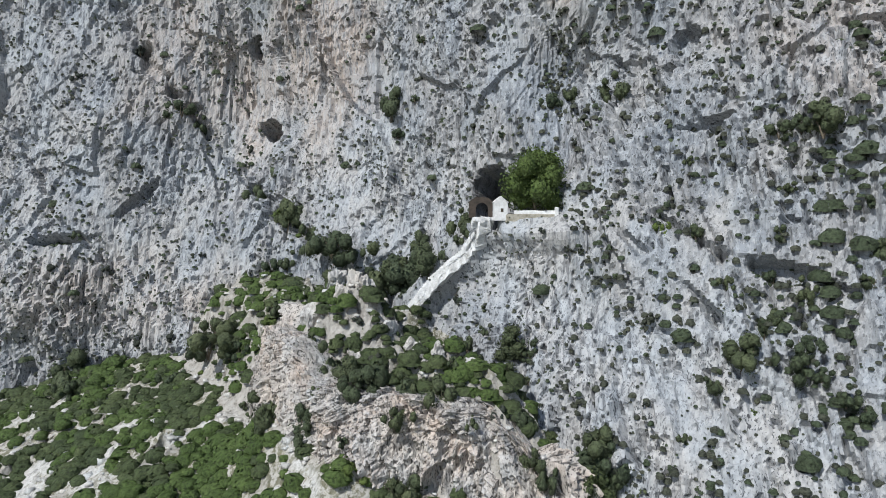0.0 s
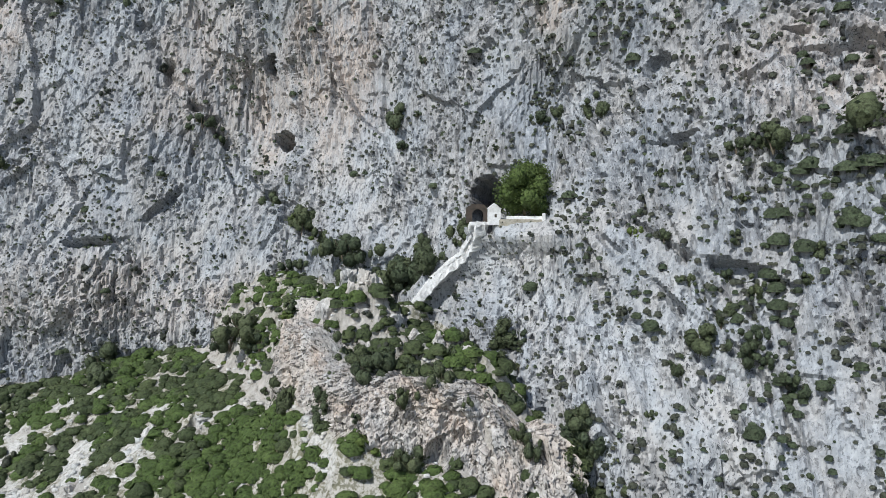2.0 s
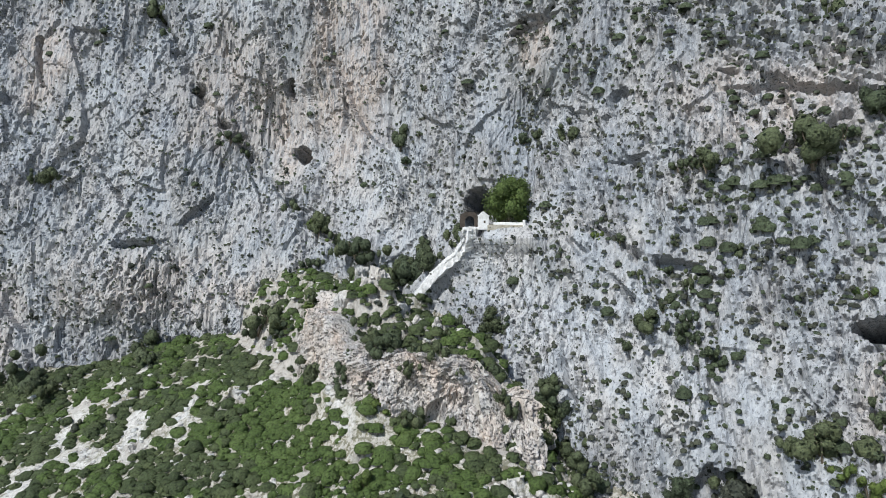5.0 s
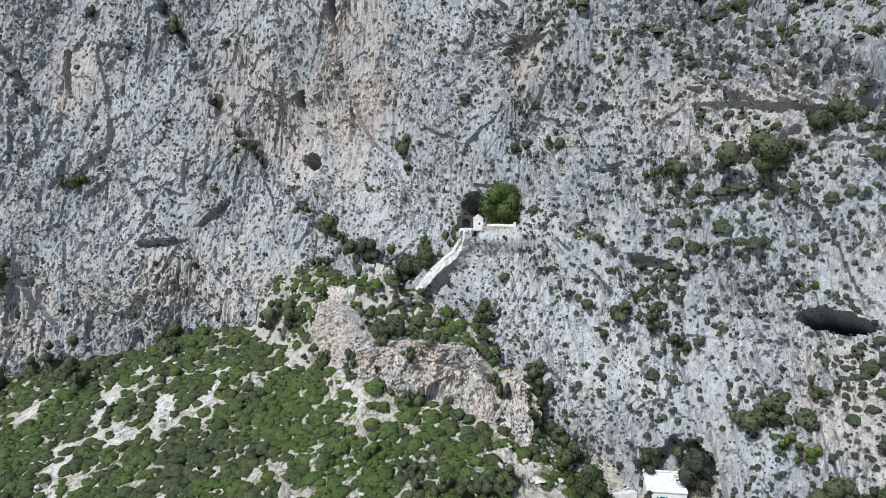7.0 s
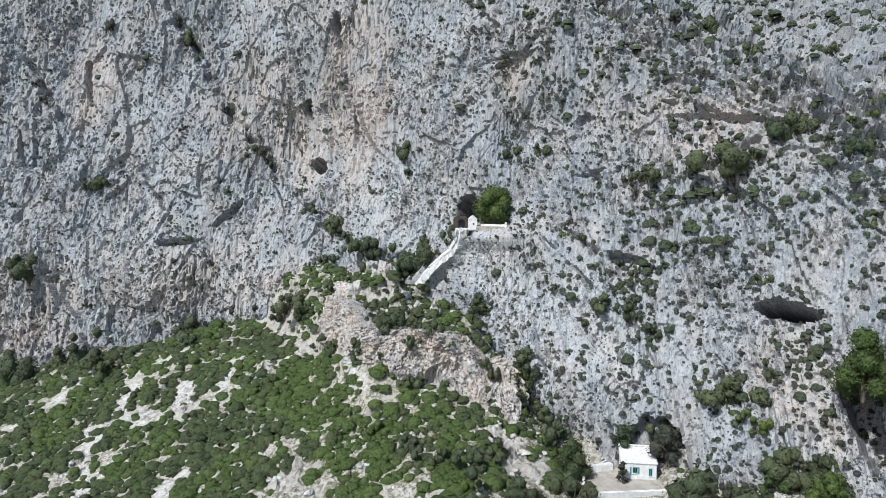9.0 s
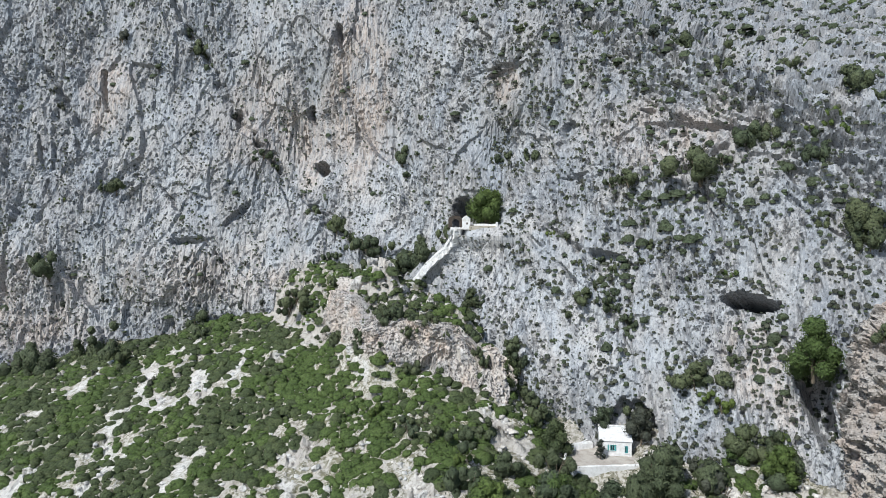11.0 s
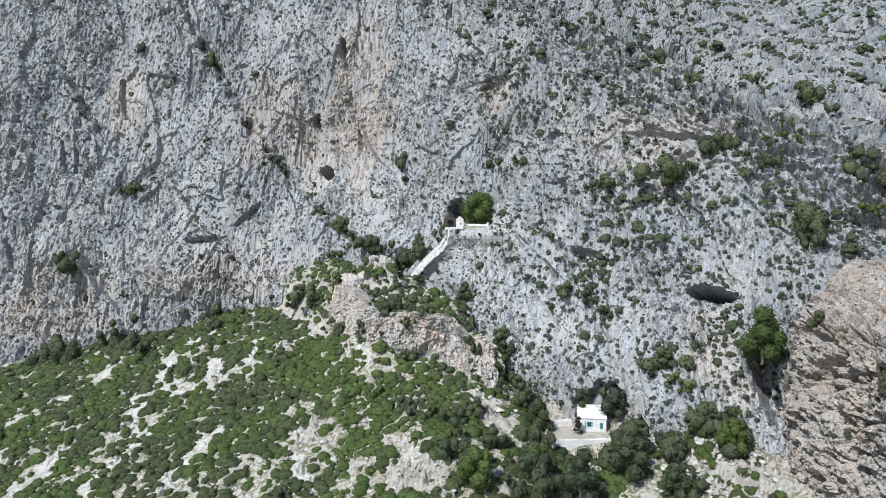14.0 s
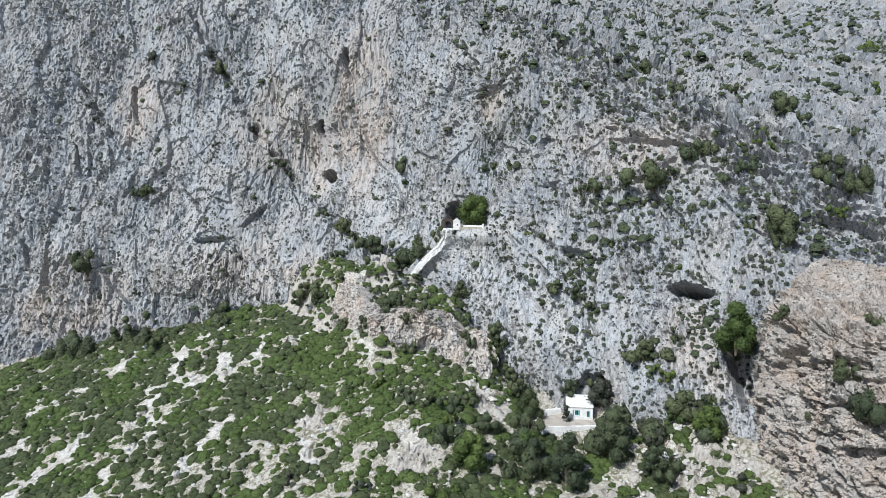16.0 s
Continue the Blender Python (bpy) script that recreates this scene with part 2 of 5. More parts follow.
def ground_base(x, y):
    xs = x - over(x - 4, 4)
    yc = y - over(y - 98, 3)
    left = 35.4 + 0.243 * xs + 0.397 * (yc - 60)
    right = 25.5 + 0.25 * (yc - 45) + 0.3 * over(x - 30, 3)
    w = 0.5 + 0.5 * np.tanh((x - 14) / 6.0)
    z = left * (1 - w) + right * w
    d, high = spur(x, y)
    z = z + high * (0.60 * ramp(d, 1.2, 4.5) + 0.36 * ramp(d, 3, 9)) * (1 - ramp(d, 9, 22) * 0.75)
    z = z + 4.2 * np.exp(-((near_line(x, y, [(-18.5, 68.5), (-14, 62.5), (-9.5, 58.5)]) / 3.6) ** 2)) + 1.6 * np.exp(-((near_line(x, y, [(-9, 58), (0, 54)]) / 3.0) ** 2))
    z = z - 3.0 * np.exp(-((near_line(x, y, [(1, 74), (14, 58), (22, 48)]) / 3.5) ** 2))
    z = z + 4.0 * (1 - ramp(np.hypot(x + 11, y - 74.5), 2.0, 7.5))
    z = z - 2.0 * np.exp(-(((x - 27) / 6.5) ** 2) - ((y - 36.5) / 3.2) ** 2)
    return over(z + 45, 12) - 45


# level places: x, y, z, radius
LEVELS = [(26.8, 45.0, 24.7, 5.0), (-4.4, 81.5, 48.2, 2.0)]


def rock_front(x, y):
    d, high = spur(x, y)
    return ramp(d, -1.2, 0.6) * (1 - ramp(d, 3.5, 7.5)) * ramp(high, 1.0, 3.0) * ramp(y, 47, 51)


def rock_zone(x, y):
    """Outcrops on the lower slope."""
    return spots_at(x, y, ((40, 24, 7, 6), (47, 22, 4, 8), (30, 20, 6, 4), (-1, 30, 5, 4), (-21, 46, 3.5, 3), (10, 44, 3, 4)))


def ground(x, y):
    z = ground_base(x, y)
    fine = ramp(x, -140, -126) * (1 - ramp(x, 60, 68)) * ramp(y, -14, -4) * (1 - ramp(y, 102, 108))
    d, high = spur(x, y)
    top = ramp(d, 1, 4) * (1 - ramp(d, 18, 24)) * ramp(high, 1, 4)
    z = z + 1.0 * fbm(x / 14, y / 14, 21, 3)
    z = z + 0.22 * fine * fbm(x / 1.7, y / 1.7, 24, 3)
    wx, wy = x + 1.2 * perlin(x / 4, y / 4, 28), y + 1.2 * perlin(x / 4, y / 4, 29)
    z = z + 0.7 * top * (1.2 * crease(perlin((wx + 0.5 * wy) / 3.4, wy / 5.0, 27)) + 1.6 * blocks((wx + 0.4 * wy) / 2.6, wy / 2.4, 46) + 0.9 * blocks(wx / 1.0, wy / 0.9, 47) - 0.5)
    z = z + fine * (0.35 * crease(perlin(wx / 1.6, wy / 1.4, 25)) + 0.8 * blocks(wx / 1.5, wy / 1.3, 48)) * ramp(fbm(x / 9, y / 9, 23, 2), 0.0, 0.25)
    z = z + rock_zone(x, y) * (1.3 * blocks((wx + 0.5 * wy) / 2.2, wy / 1.5, 55) + 0.7 * blocks(wx / 0.9, wy / 0.8, 56))
    for cx, cy, cz, r in LEVELS:
        w = 1 - ramp(np.hypot((x - cx), (y - cy)), 0.8 * r, 1.5 * r)
        z = z * (1 - w) + cz * w
    return z


def broken(a, b, seed):
    """Relief of a broken rock face, in metres, over metres along and up."""
    wa, wb = a + 1.2 * perlin(a / 4, b / 4, seed), b + 1.2 * perlin(a / 4, b / 4, seed + 1)
    out = 2.6 * fbm(a / 11, b / 12, seed + 2, 2) + 1.7 * crease(perlin((wa + 0.5 * wb) / 5, (wb - 0.5 * wa) / 11, seed + 4), 0.5) + 0.9 * crease(perlin((wa + 0.3 * wb) / 1.8, (wb - 0.3 * wa) / 5, seed + 3), 0.5)
    out = out + 0.8 * blocks((wa + 0.35 * wb) / 3.0, (wb - 0.2 * wa) / 4.6, seed + 5) + 0.5 * blocks((wa + 0.25 * wb) / 1.2, wb / 1.9, seed + 6)
    return out + 0.48 * blocks(wa / 0.62, wb / 0.5, seed + 7) + 0.5 * crease(perlin(wa / 1.0, wb / 1.2, seed + 8)) + 0.15 * perlin(a / 0.4, b / 0.4, seed + 9)


def front(line, s):
    """A smoothed chain of points in plan: the place at s (0 to 1), the way in from it, and the metres along."""
    line = np.array(line, float)
    k = np.concatenate([[0], np.cumsum(np.hypot(*np.diff(line, axis=0).T))])
    at = lambda t, n: np.interp(np.clip(t, 0, 1) * k[-1], k, line[:, n])
    x, y = (np.mean([at(s + o, n) for o in (-0.03, -0.015, 0, 0.015, 0.03)], 0) for n in (0, 1))
    tx, ty = at(s + 0.03, 0) - at(s - 0.03, 0), at(s + 0.03, 1) - at(s - 0.03, 1)
    t = np.hypot(tx, ty)
    return x, y, -ty / t, tx / t, s * k[-1]


# the crag before the flank, and the rock face of the spur: their fronts in plan
CRAG = [(95, 40), (62, 31), (54.5, 28.5), (51.4, 25.6), (50.0, 20.8), (50.7, 13), (53.5, 5), (58, -5), (68, -20), (92, -45)]
SPUR = [(-20.5, 82), (-22.6, 76.5), (-21.2, 71.5), (-11.5, 60.3), (-1.0, 56.0), (9.0, 52.4), (12.5, 53.0), (14.0, 57.0)]


def crag_base(s, v):
    """The plain crag: s along its front, v from its foot over its brow to its back."""
    x, y, nx, ny, a = front(CRAG, s)
    top = 53.0 + 3.5 * ramp(s, 0.45, 0.75)
    q = np.clip((v - 0.58) / 0.42, 0, 1)
    z = 8 + (top - 8) * 0.88 * np.clip(v / 0.58, 0, 1) + (0.12 * (top - 8) + 3) * (1 - (1 - q) ** 1.7)
    inward = (0.10 + 0.40 * ramp(s, 0.36, 0.46)) * over(np.minimum(z, 50) - 42, 3)
    back = 24 * q**1.2 * (0.35 + 0.65 * ramp(s, 0.34, 0.44))
    z = z - 12 * ramp(v, 0.25, 0.6) * (1 - ramp(s, 0.31, 0.38))
    return np.stack([x + nx * inward + 0.90 * back, y + ny * inward + 0.44 * back, z], -1)


def crag_point(s, v):
    """A place on the broken rock of the crag."""
    a, b = s * 150.0, v * 72.0
    n = np.cross(crag_base(s + 0.03, v) - crag_base(s - 0.03, v), crag_base(s, v + 0.03) - crag_base(s, v - 0.03))
    n = n / np.linalg.norm(n, axis=-1, keepdims=True)
    dip, run = 0.55 * a + 0.8 * b + 1.5 * perlin(a / 8, b / 5, 93), b - 0.5 * a
    out = 0.5 * broken(0.55 * a, b, 70) + 1.0 * crease(perlin((a + 0.3 * b) / 6.5, (b - 0.2 * a) / 4.2, 98), 0.55) + 0.5 * crease(perlin(a / 2.6, b / 1.5, 99), 0.55)
    out = out + 0.55 * blocks(dip / 1.9, run / 3.6, 94, 0.6) + 0.3 * blocks(dip / 0.8, run / 1.3, 95, 0.6) + 0.14 * blocks(a / 0.8, b / 0.42, 97, 0.5)
    out = out - 0.75 * ramp(perlin((a + 0.6 * b) / 2.7, b / 1.3, 100), 0.20, 0.30) - 1.5 * ramp(perlin((a + 0.6 * b) / 7.0, (b - 0.2 * a) / 3.0, 101), 0.28, 0.36) - 0.9 * (1 - ramp(np.abs(perlin(dip / 4.0, run / 16, 96)), 0.0, 0.06))
    out = out * (1 - 0.35 * ramp(v, 0.55, 0.75)) - 2.4 * hollow(a, b, 66.0, 36.0, 3.4, 2.6, 1.0, 0.4) - 1.7
    p = crag_base(s, v) + n * out[..., None]
    return p[..., 0], p[..., 1], p[..., 2]


def spur_point(s, v):
    """A place on the spur's rock face: from under the earth at its foot over its brow."""
    x, y, nx, ny, a = front(SPUR, s)
    foot = ground_base(x - 0.8 * nx, y - 0.8 * ny) - 1.5
    inner = ground_base(x + 6 * nx, y + 6 * ny)
    rise = np.sin(np.clip(v / 0.7, 0, 1) * math.pi / 2)
    z = foot + (np.maximum(inner + 0.2, foot + 1) - foot) * rise
    inward = 2.6 * rise**2 + 6.5 * np.clip((v - 0.6) / 0.4, 0, 1) ** 1.2
    out = 0.95 * broken(a, v * 13, 110) - 1.2
    fade = 1 - ramp(v, 0.75, 1.0)
    return x + nx * (inward - out), y + ny * (inward - out), z + 0.5 * out * ramp(v, 0.4, 0.7) - 1.5 * (1 - fade)


# ---- materials ----
def material(name, rough=0.9):
    m = bpy.data.materials.new(name)
    m.use_nodes = True
    nt = m.node_tree
    bsdf = nt.nodes["Principled BSDF"]
    bsdf.inputs["Roughness"].default_value = rough
    bsdf.inputs["Specular IOR Level"].default_value = 0.25
    return m, nt, bsdf


def noise_node(nt, scale, detail=4.0, stretch=(1, 1, 1), rough=0.55):
    geo = nt.nodes.new("ShaderNodeNewGeometry")
    mp = nt.nodes.new("ShaderNodeMapping")
    mp.inputs["Scale"].default_value = stretch
    nt.links.new(geo.outputs["Position"], mp.inputs["Vector"])
    n = nt.nodes.new("ShaderNodeTexNoise")
    n.inputs["Scale"].default_value = scale
    n.inputs["Detail"].default_value = detail
    n.inputs["Roughness"].default_value = rough
    nt.links.new(mp.outputs["Vector"], n.inputs["Vector"])
    return n.outputs["Fac"]


def ramp_node(nt, fac, stops):
    r = nt.nodes.new("ShaderNodeValToRGB")
    el = r.color_ramp.elements
    while len(el) < len(stops):
        el.new(0.5)
    for e, (p, c) in zip(el, stops):
        e.position = p
        e.color = (c, c, c, 1) if isinstance(c, float) else (*c, 1)
    nt.links.new(fac, r.inputs["Fac"])
    return r.outputs["Color"]


def mix_node(nt, fac, a, b, how="MIX"):
    n = nt.nodes.new("ShaderNodeMix")
    n.data_type, n.blend_type = "RGBA", how
    for sock, v in ((n.inputs["Factor"], fac), (n.inputs["A"], a), (n.inputs["B"], b)):
        if isinstance(v, (int, float)):
            sock.default_value = v
        elif isinstance(v, tuple):
            sock.default_value = (*v, 1)
        else:
            nt.links.new(v, sock)
    return n.outputs["Result"]


def math_node(nt, op, a, b=0.0):
    n = nt.nodes.new("ShaderNodeMath")
    n.operation = op
    n.use_clamp = True
    for sock, v in ((n.inputs[0], a), (n.inputs[1], b)):
        if isinstance(v, (int, float)):
            sock.default_value = v
        else:
            nt.links.new(v, sock)
    return n.outputs[0]


def attr_node(nt, name):
    a = nt.nodes.new("ShaderNodeAttribute")
    a.attribute_name = name
    return a.outputs["Fac"]


def bump_node(nt, bsdf, height, dist, strength=1.0):
    b = nt.nodes.new("ShaderNodeBump")
    b.inputs["Distance"].default_value = dist
    b.inputs["Strength"].default_value = strength
    nt.links.new(height, b.inputs["Height"])
    nt.links.new(b.outputs["Normal"], bsdf.inputs["Normal"])


def limestone(name, grey, pale, dark, tan, relief=0.25, upright=0.5):
    """Weathered limestone: grey and pale patches, dark water streaks, painted shade of small pits, dark flecks, tan
    fresh faces (the mask "tan").
    """
    m, nt, bsdf = material(name, 0.92)
    patch = noise_node(nt, 0.13, 5.0, (1, 1, 0.5), 0.65)
    c = mix_node(nt, ramp_node(nt, patch, [(0.40, 0.0), (0.60, 1.0)]), grey, pale)
    c = mix_node(nt, math_node(nt, "MULTIPLY", attr_node(nt, "pale"), 0.8), c, tuple(min(0.8, v * 1.16) for v in pale))
    c = mix_node(nt, math_node(nt, "MULTIPLY", attr_node(nt, "old"), 0.42), c, tuple(v * 0.74 for v in grey))
    tanned = math_node(nt, "MULTIPLY", attr_node(nt, "tan"), ramp_node(nt, noise_node(nt, 0.5, 4.0, (1, 1, 0.2), 0.65), [(0.34, 0.15), (0.54, 0.95)]))
    c = mix_node(nt, tanned, c, tan)
    streak = ramp_node(nt, noise_node(nt, 1.5, 3.0, (1, 1, 0.045), 0.65), [(0.50, 0.0), (0.62, 1.0)])
    zone = ramp_node(nt, noise_node(nt, 0.07, 3.0), [(0.40, 0.12), (0.60, 0.80)])
    steep = math_node(nt, "SUBTRACT", 1.0, attr_node(nt, "ledge"))
    c = mix_node(nt, math_node(nt, "MULTIPLY", math_node(nt, "MULTIPLY", streak, zone), steep), c, dark)
    bleach = ramp_node(nt, noise_node(nt, 2.4, 3.0, (1, 1, 0.05 + 0.5 * (upright > 0.9)), 0.6), [(0.52, 0.0), (0.64, 0.42)])
    c = mix_node(nt, math_node(nt, "MULTIPLY", bleach, steep), c, tuple(min(0.8, v * 1.25) for v in pale))
    grain = noise_node(nt, 1.7, 5.0, (1, 1, 0.7), 0.7)
    c = mix_node(nt, 0.85, c, ramp_node(nt, grain, [(0.34, 0.66), (0.46, 0.96), (0.60, 1.0)]), "MULTIPLY")
    # Shade in small pits painted as dark spots; finer flecks are pits and lichen.
    pit_shade = ramp_node(nt, noise_node(nt, 2.6, 2.0, (1, 1, upright), 0.5), [(0.35, 0.0), (0.385, 1.0)])
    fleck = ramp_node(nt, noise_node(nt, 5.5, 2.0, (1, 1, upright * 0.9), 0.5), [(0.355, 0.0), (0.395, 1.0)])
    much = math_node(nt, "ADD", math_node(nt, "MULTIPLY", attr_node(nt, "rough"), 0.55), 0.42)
    c = mix_node(nt, math_node(nt, "MULTIPLY", math_node(nt, "SUBTRACT", 1.0, pit_shade), much), c, tuple(v * 0.45 for v in dark))
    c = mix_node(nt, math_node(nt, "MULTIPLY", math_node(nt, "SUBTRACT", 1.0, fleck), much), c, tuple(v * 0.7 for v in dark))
    white = ramp_node(nt, noise_node(nt, 2.2, 4.0, (1, 1, upright * 0.8), 0.65), [(0.56, 0.0), (0.61, 0.42)])
    c = mix_node(nt, white, c, tuple(min(0.8, v * 1.28) for v in pale))
    warm = ramp_node(nt, noise_node(nt, 0.22, 4.0, (1, 1, 0.4), 0.6), [(0.40, (0.97, 1.0, 1.03)), (0.60, (1.03, 1.0, 0.97))])
    c = mix_node(nt, 1.0, c, warm, "MULTIPLY")
    # Near-black where the mask marks the chapel cave.
    c = mix_node(nt, attr_node(nt, "cave_dark"), c, (0.045, 0.038, 0.034))
    nt.links.new(c, bsdf.inputs["Base Color"])
    bump_node(nt, bsdf, noise_node(nt, 1.6, 4.0, (1, 1, upright * 1.1), 0.65), relief)
    return m


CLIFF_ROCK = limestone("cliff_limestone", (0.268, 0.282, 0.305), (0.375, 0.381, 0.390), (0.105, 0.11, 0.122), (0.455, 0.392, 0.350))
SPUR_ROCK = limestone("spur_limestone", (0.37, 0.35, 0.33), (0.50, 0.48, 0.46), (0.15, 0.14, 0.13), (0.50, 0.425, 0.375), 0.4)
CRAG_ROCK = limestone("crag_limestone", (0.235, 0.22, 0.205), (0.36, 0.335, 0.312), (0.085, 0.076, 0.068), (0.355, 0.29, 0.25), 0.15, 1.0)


def earth():
    m, nt, bsdf = material("hillside_earth", 0.95)
    stone = ramp_node(nt, noise_node(nt, 1.6, 6.0, rough=0.7), [(0.40, (0.15, 0.14, 0.095)), (0.46, (0.44, 0.42, 0.37)), (0.54, (0.49, 0.47, 0.435))])
    grass = ramp_node(nt, noise_node(nt, 0.9, 6.0), [(0.3, (0.09, 0.09, 0.055)), (0.7, (0.22, 0.21, 0.14))])
    where = ramp_node(nt, noise_node(nt, 1.3, 6.0, rough=0.75), [(0.48, 0.0), (0.54, 0.9)])
    bare = attr_node(nt, "bare")
    c = mix_node(nt, math_node(nt, "SUBTRACT", where, bare), stone, grass)
    gravel = ramp_node(nt, noise_node(nt, 3.0, 6.0, rough=0.75), [(0.36, (0.36, 0.35, 0.33)), (0.48, (0.54, 0.53, 0.51)), (0.6, (0.64, 0.63, 0.61))])
    torn = ramp_node(nt, noise_node(nt, 0.8, 6.0, rough=0.7), [(0.40, 0.25), (0.50, 1.0)])
    c = mix_node(nt, math_node(nt, "MULTIPLY", attr_node(nt, "scree"), torn), c, gravel)
    rock = ramp_node(nt, noise_node(nt, 0.9, 7.0, (1, 1, 0.6), 0.7), [(0.38, (0.16, 0.145, 0.125)), (0.44, (0.36, 0.34, 0.31)), (0.60, (0.48, 0.455, 0.425))])
    c = mix_node(nt, attr_node(nt, "rock"), c, rock)
    nt.links.new(c, bsdf.inputs["Base Color"])
    bump_node(nt, bsdf, noise_node(nt, 2.0, 5.0, rough=0.7), 0.4)
    return m


EARTH = earth()


def foliage(name, deep, mid, light):
    m, nt, bsdf = material(name, 0.6)
    geo = nt.nodes.new("ShaderNodeNewGeometry")
    info = nt.nodes.new("ShaderNodeObjectInfo")
    big = noise_node(nt, 0.22, 3.0)
    f = math_node(nt, "ADD", math_node(nt, "MULTIPLY", geo.outputs["Random Per Island"], 0.35), math_node(nt, "MULTIPLY", big, 0.65))
    c = ramp_node(nt, f, [(0.15, deep), (0.5, mid), (0.85, light)])
    tint = ramp_node(nt, info.outputs["Random"], [(0.0, (0.75, 0.8, 0.8)), (1.0, (1.15, 1.1, 0.95))])
    c = mix_node(nt, 1.0, c, tint, "MULTIPLY")
    # Shade between leaf tufts is painted into the colour; their tops are brightened.
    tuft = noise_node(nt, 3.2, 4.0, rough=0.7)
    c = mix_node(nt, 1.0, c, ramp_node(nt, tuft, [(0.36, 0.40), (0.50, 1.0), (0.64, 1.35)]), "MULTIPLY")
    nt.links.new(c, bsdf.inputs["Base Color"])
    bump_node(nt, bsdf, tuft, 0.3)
    return m


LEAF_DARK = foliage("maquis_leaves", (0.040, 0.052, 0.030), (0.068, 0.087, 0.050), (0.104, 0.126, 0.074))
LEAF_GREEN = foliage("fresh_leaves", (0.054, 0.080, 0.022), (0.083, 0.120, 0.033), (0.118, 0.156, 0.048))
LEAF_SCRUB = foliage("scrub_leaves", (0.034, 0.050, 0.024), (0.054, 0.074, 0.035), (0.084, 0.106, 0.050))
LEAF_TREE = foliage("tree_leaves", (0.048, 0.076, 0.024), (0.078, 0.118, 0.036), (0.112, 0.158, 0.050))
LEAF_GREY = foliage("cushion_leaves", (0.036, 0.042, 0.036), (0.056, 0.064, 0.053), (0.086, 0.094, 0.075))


# ---- the land ----
def sheet(name, us, vs, place, mat, masks, smooth=False):
    """A grid of points place(u, v) as one mesh, with masks of the same grid."""
    u, v = np.meshgrid(us, vs)
    p = np.stack(place(u, v), -1).reshape(-1, 3)
    nu, nv = len(us), len(vs)
    a = (np.arange(nv - 1)[:, None] * nu + np.arange(nu - 1)[None]).ravel()
    quads = np.stack([a, a + 1, a + nu + 1, a + nu], 1)
    me = bpy.data.meshes.new(name)
    me.vertices.add(len(p))
    me.vertices.foreach_set("co", p.astype(np.float32).ravel())
    me.loops.add(quads.size)
    me.loops.foreach_set("vertex_index", quads.astype(np.int32).ravel())
    me.polygons.add(len(quads))
    me.polygons.foreach_set("loop_start", np.arange(0, quads.size, 4, dtype=np.int32))
    me.polygons.foreach_set("use_smooth", np.full(len(quads), smooth))
    me.update(calc_edges=True)
    for key, fn in masks.items():
        at = me.attributes.new(key, "FLOAT", "POINT")
        at.data.foreach_set("value", np.clip(fn(u, v), 0, 1).astype(np.float32).ravel())
    me.materials.append(mat)
    return new(name, me)


def spots(u, v, rows, soft=0.6):
    """A mask of soft ellipses: centre, half sizes, strength."""
    m = np.zeros_like(u)
    w = 0.35 * fbm(u / 7, v / 9, 41, 3)
    for cu, cv, ru, rv, a in rows:
        r = np.hypot((u - cu) / ru, (v - cv) / rv) + w
        m = np.maximum(m, a * (1 - ramp(r, 1 - soft, 1 + soft * 0.4)))
    return m


def spread(lo, a, b, hi, step, far):
    """Even steps from a to b, growing steps out to lo and hi."""
    inner = list(np.arange(a, b, step))
    g, p, out = step, inner[-1], []
    while p < hi:
        g *= 1.25
        p += min(g, far)
        out.append(p)
    g, p, low = step, a, []
    while p > lo:
        g *= 1.25
        p -= min(g, far)
        low.append(p)
    return np.array(low[::-1] + inner + out)


TAN_SPOTS = [(-98, 46, 20, 8, 0.5), (-50, 48, 26, 7, 0.55), (-18, 92, 9, 26, 1.0), (-30, 80, 7, 12, 0.8), (-85, 94, 7, 12, 0.8), (15, 89, 4, 4, 0.9), (42, 76, 13, 8, 0.55), (-103, 35, 22, 7, 0.8), (-60, 46, 24, 5, 0.5), (49, 40, 6, 8, 0.6), (-42, 86, 12, 14, 0.6)]
PALE_SPOTS = [(-92, 46, 26, 13, 0.9), (-46, 47, 30, 9, 0.9), (48, 74, 12, 9, 0.6), (20, 43, 14, 15, 0.8), (12, 54, 12, 9, 1.0), (-7, 62, 13, 13, 0.9), (-50, 49, 34, 10, 0.75), (48, 45, 7, 4, 0.7), (58, 92, 18, 9, 0.5)]
ALONG = np.interp(spread(*np.interp((-170, -134, 110, 240), ARC_X, ARC_S), 0.28, 1.5), ARC_S, ARC_X)
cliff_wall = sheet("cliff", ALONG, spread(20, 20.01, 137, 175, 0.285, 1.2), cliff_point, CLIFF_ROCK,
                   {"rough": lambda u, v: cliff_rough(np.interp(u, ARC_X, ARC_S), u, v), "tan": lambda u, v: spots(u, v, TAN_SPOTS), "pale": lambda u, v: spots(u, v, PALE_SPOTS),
                    "ledge": lambda u, v: ramp(u + 0.9 * (v - 60), 50, 75),
                    # Rock turned darker in and around the chapel cave.
                    "cave_dark": lambda u, v: 0.95 * spots(u, v, [(5.5, 62.4, 3.0, 3.9, 1.0)], 0.5),
                    "old": lambda u, v: np.maximum(0.75 * ramp(u + 6 * fbm(u / 8, v / 8, 48, 3), 24, 44) * ramp(v, 38, 48), np.maximum(ramp(u + 0.9 * (v - 60) + 12 * fbm(u / 12, v / 12, 43, 3), 30, 58), 0.8 * ramp(fbm(u / 14, v / 20, 47, 3) + 0.25 * ramp(-u, 45, 70) * ramp(v, 70, 90), 0.05, 0.35)))})
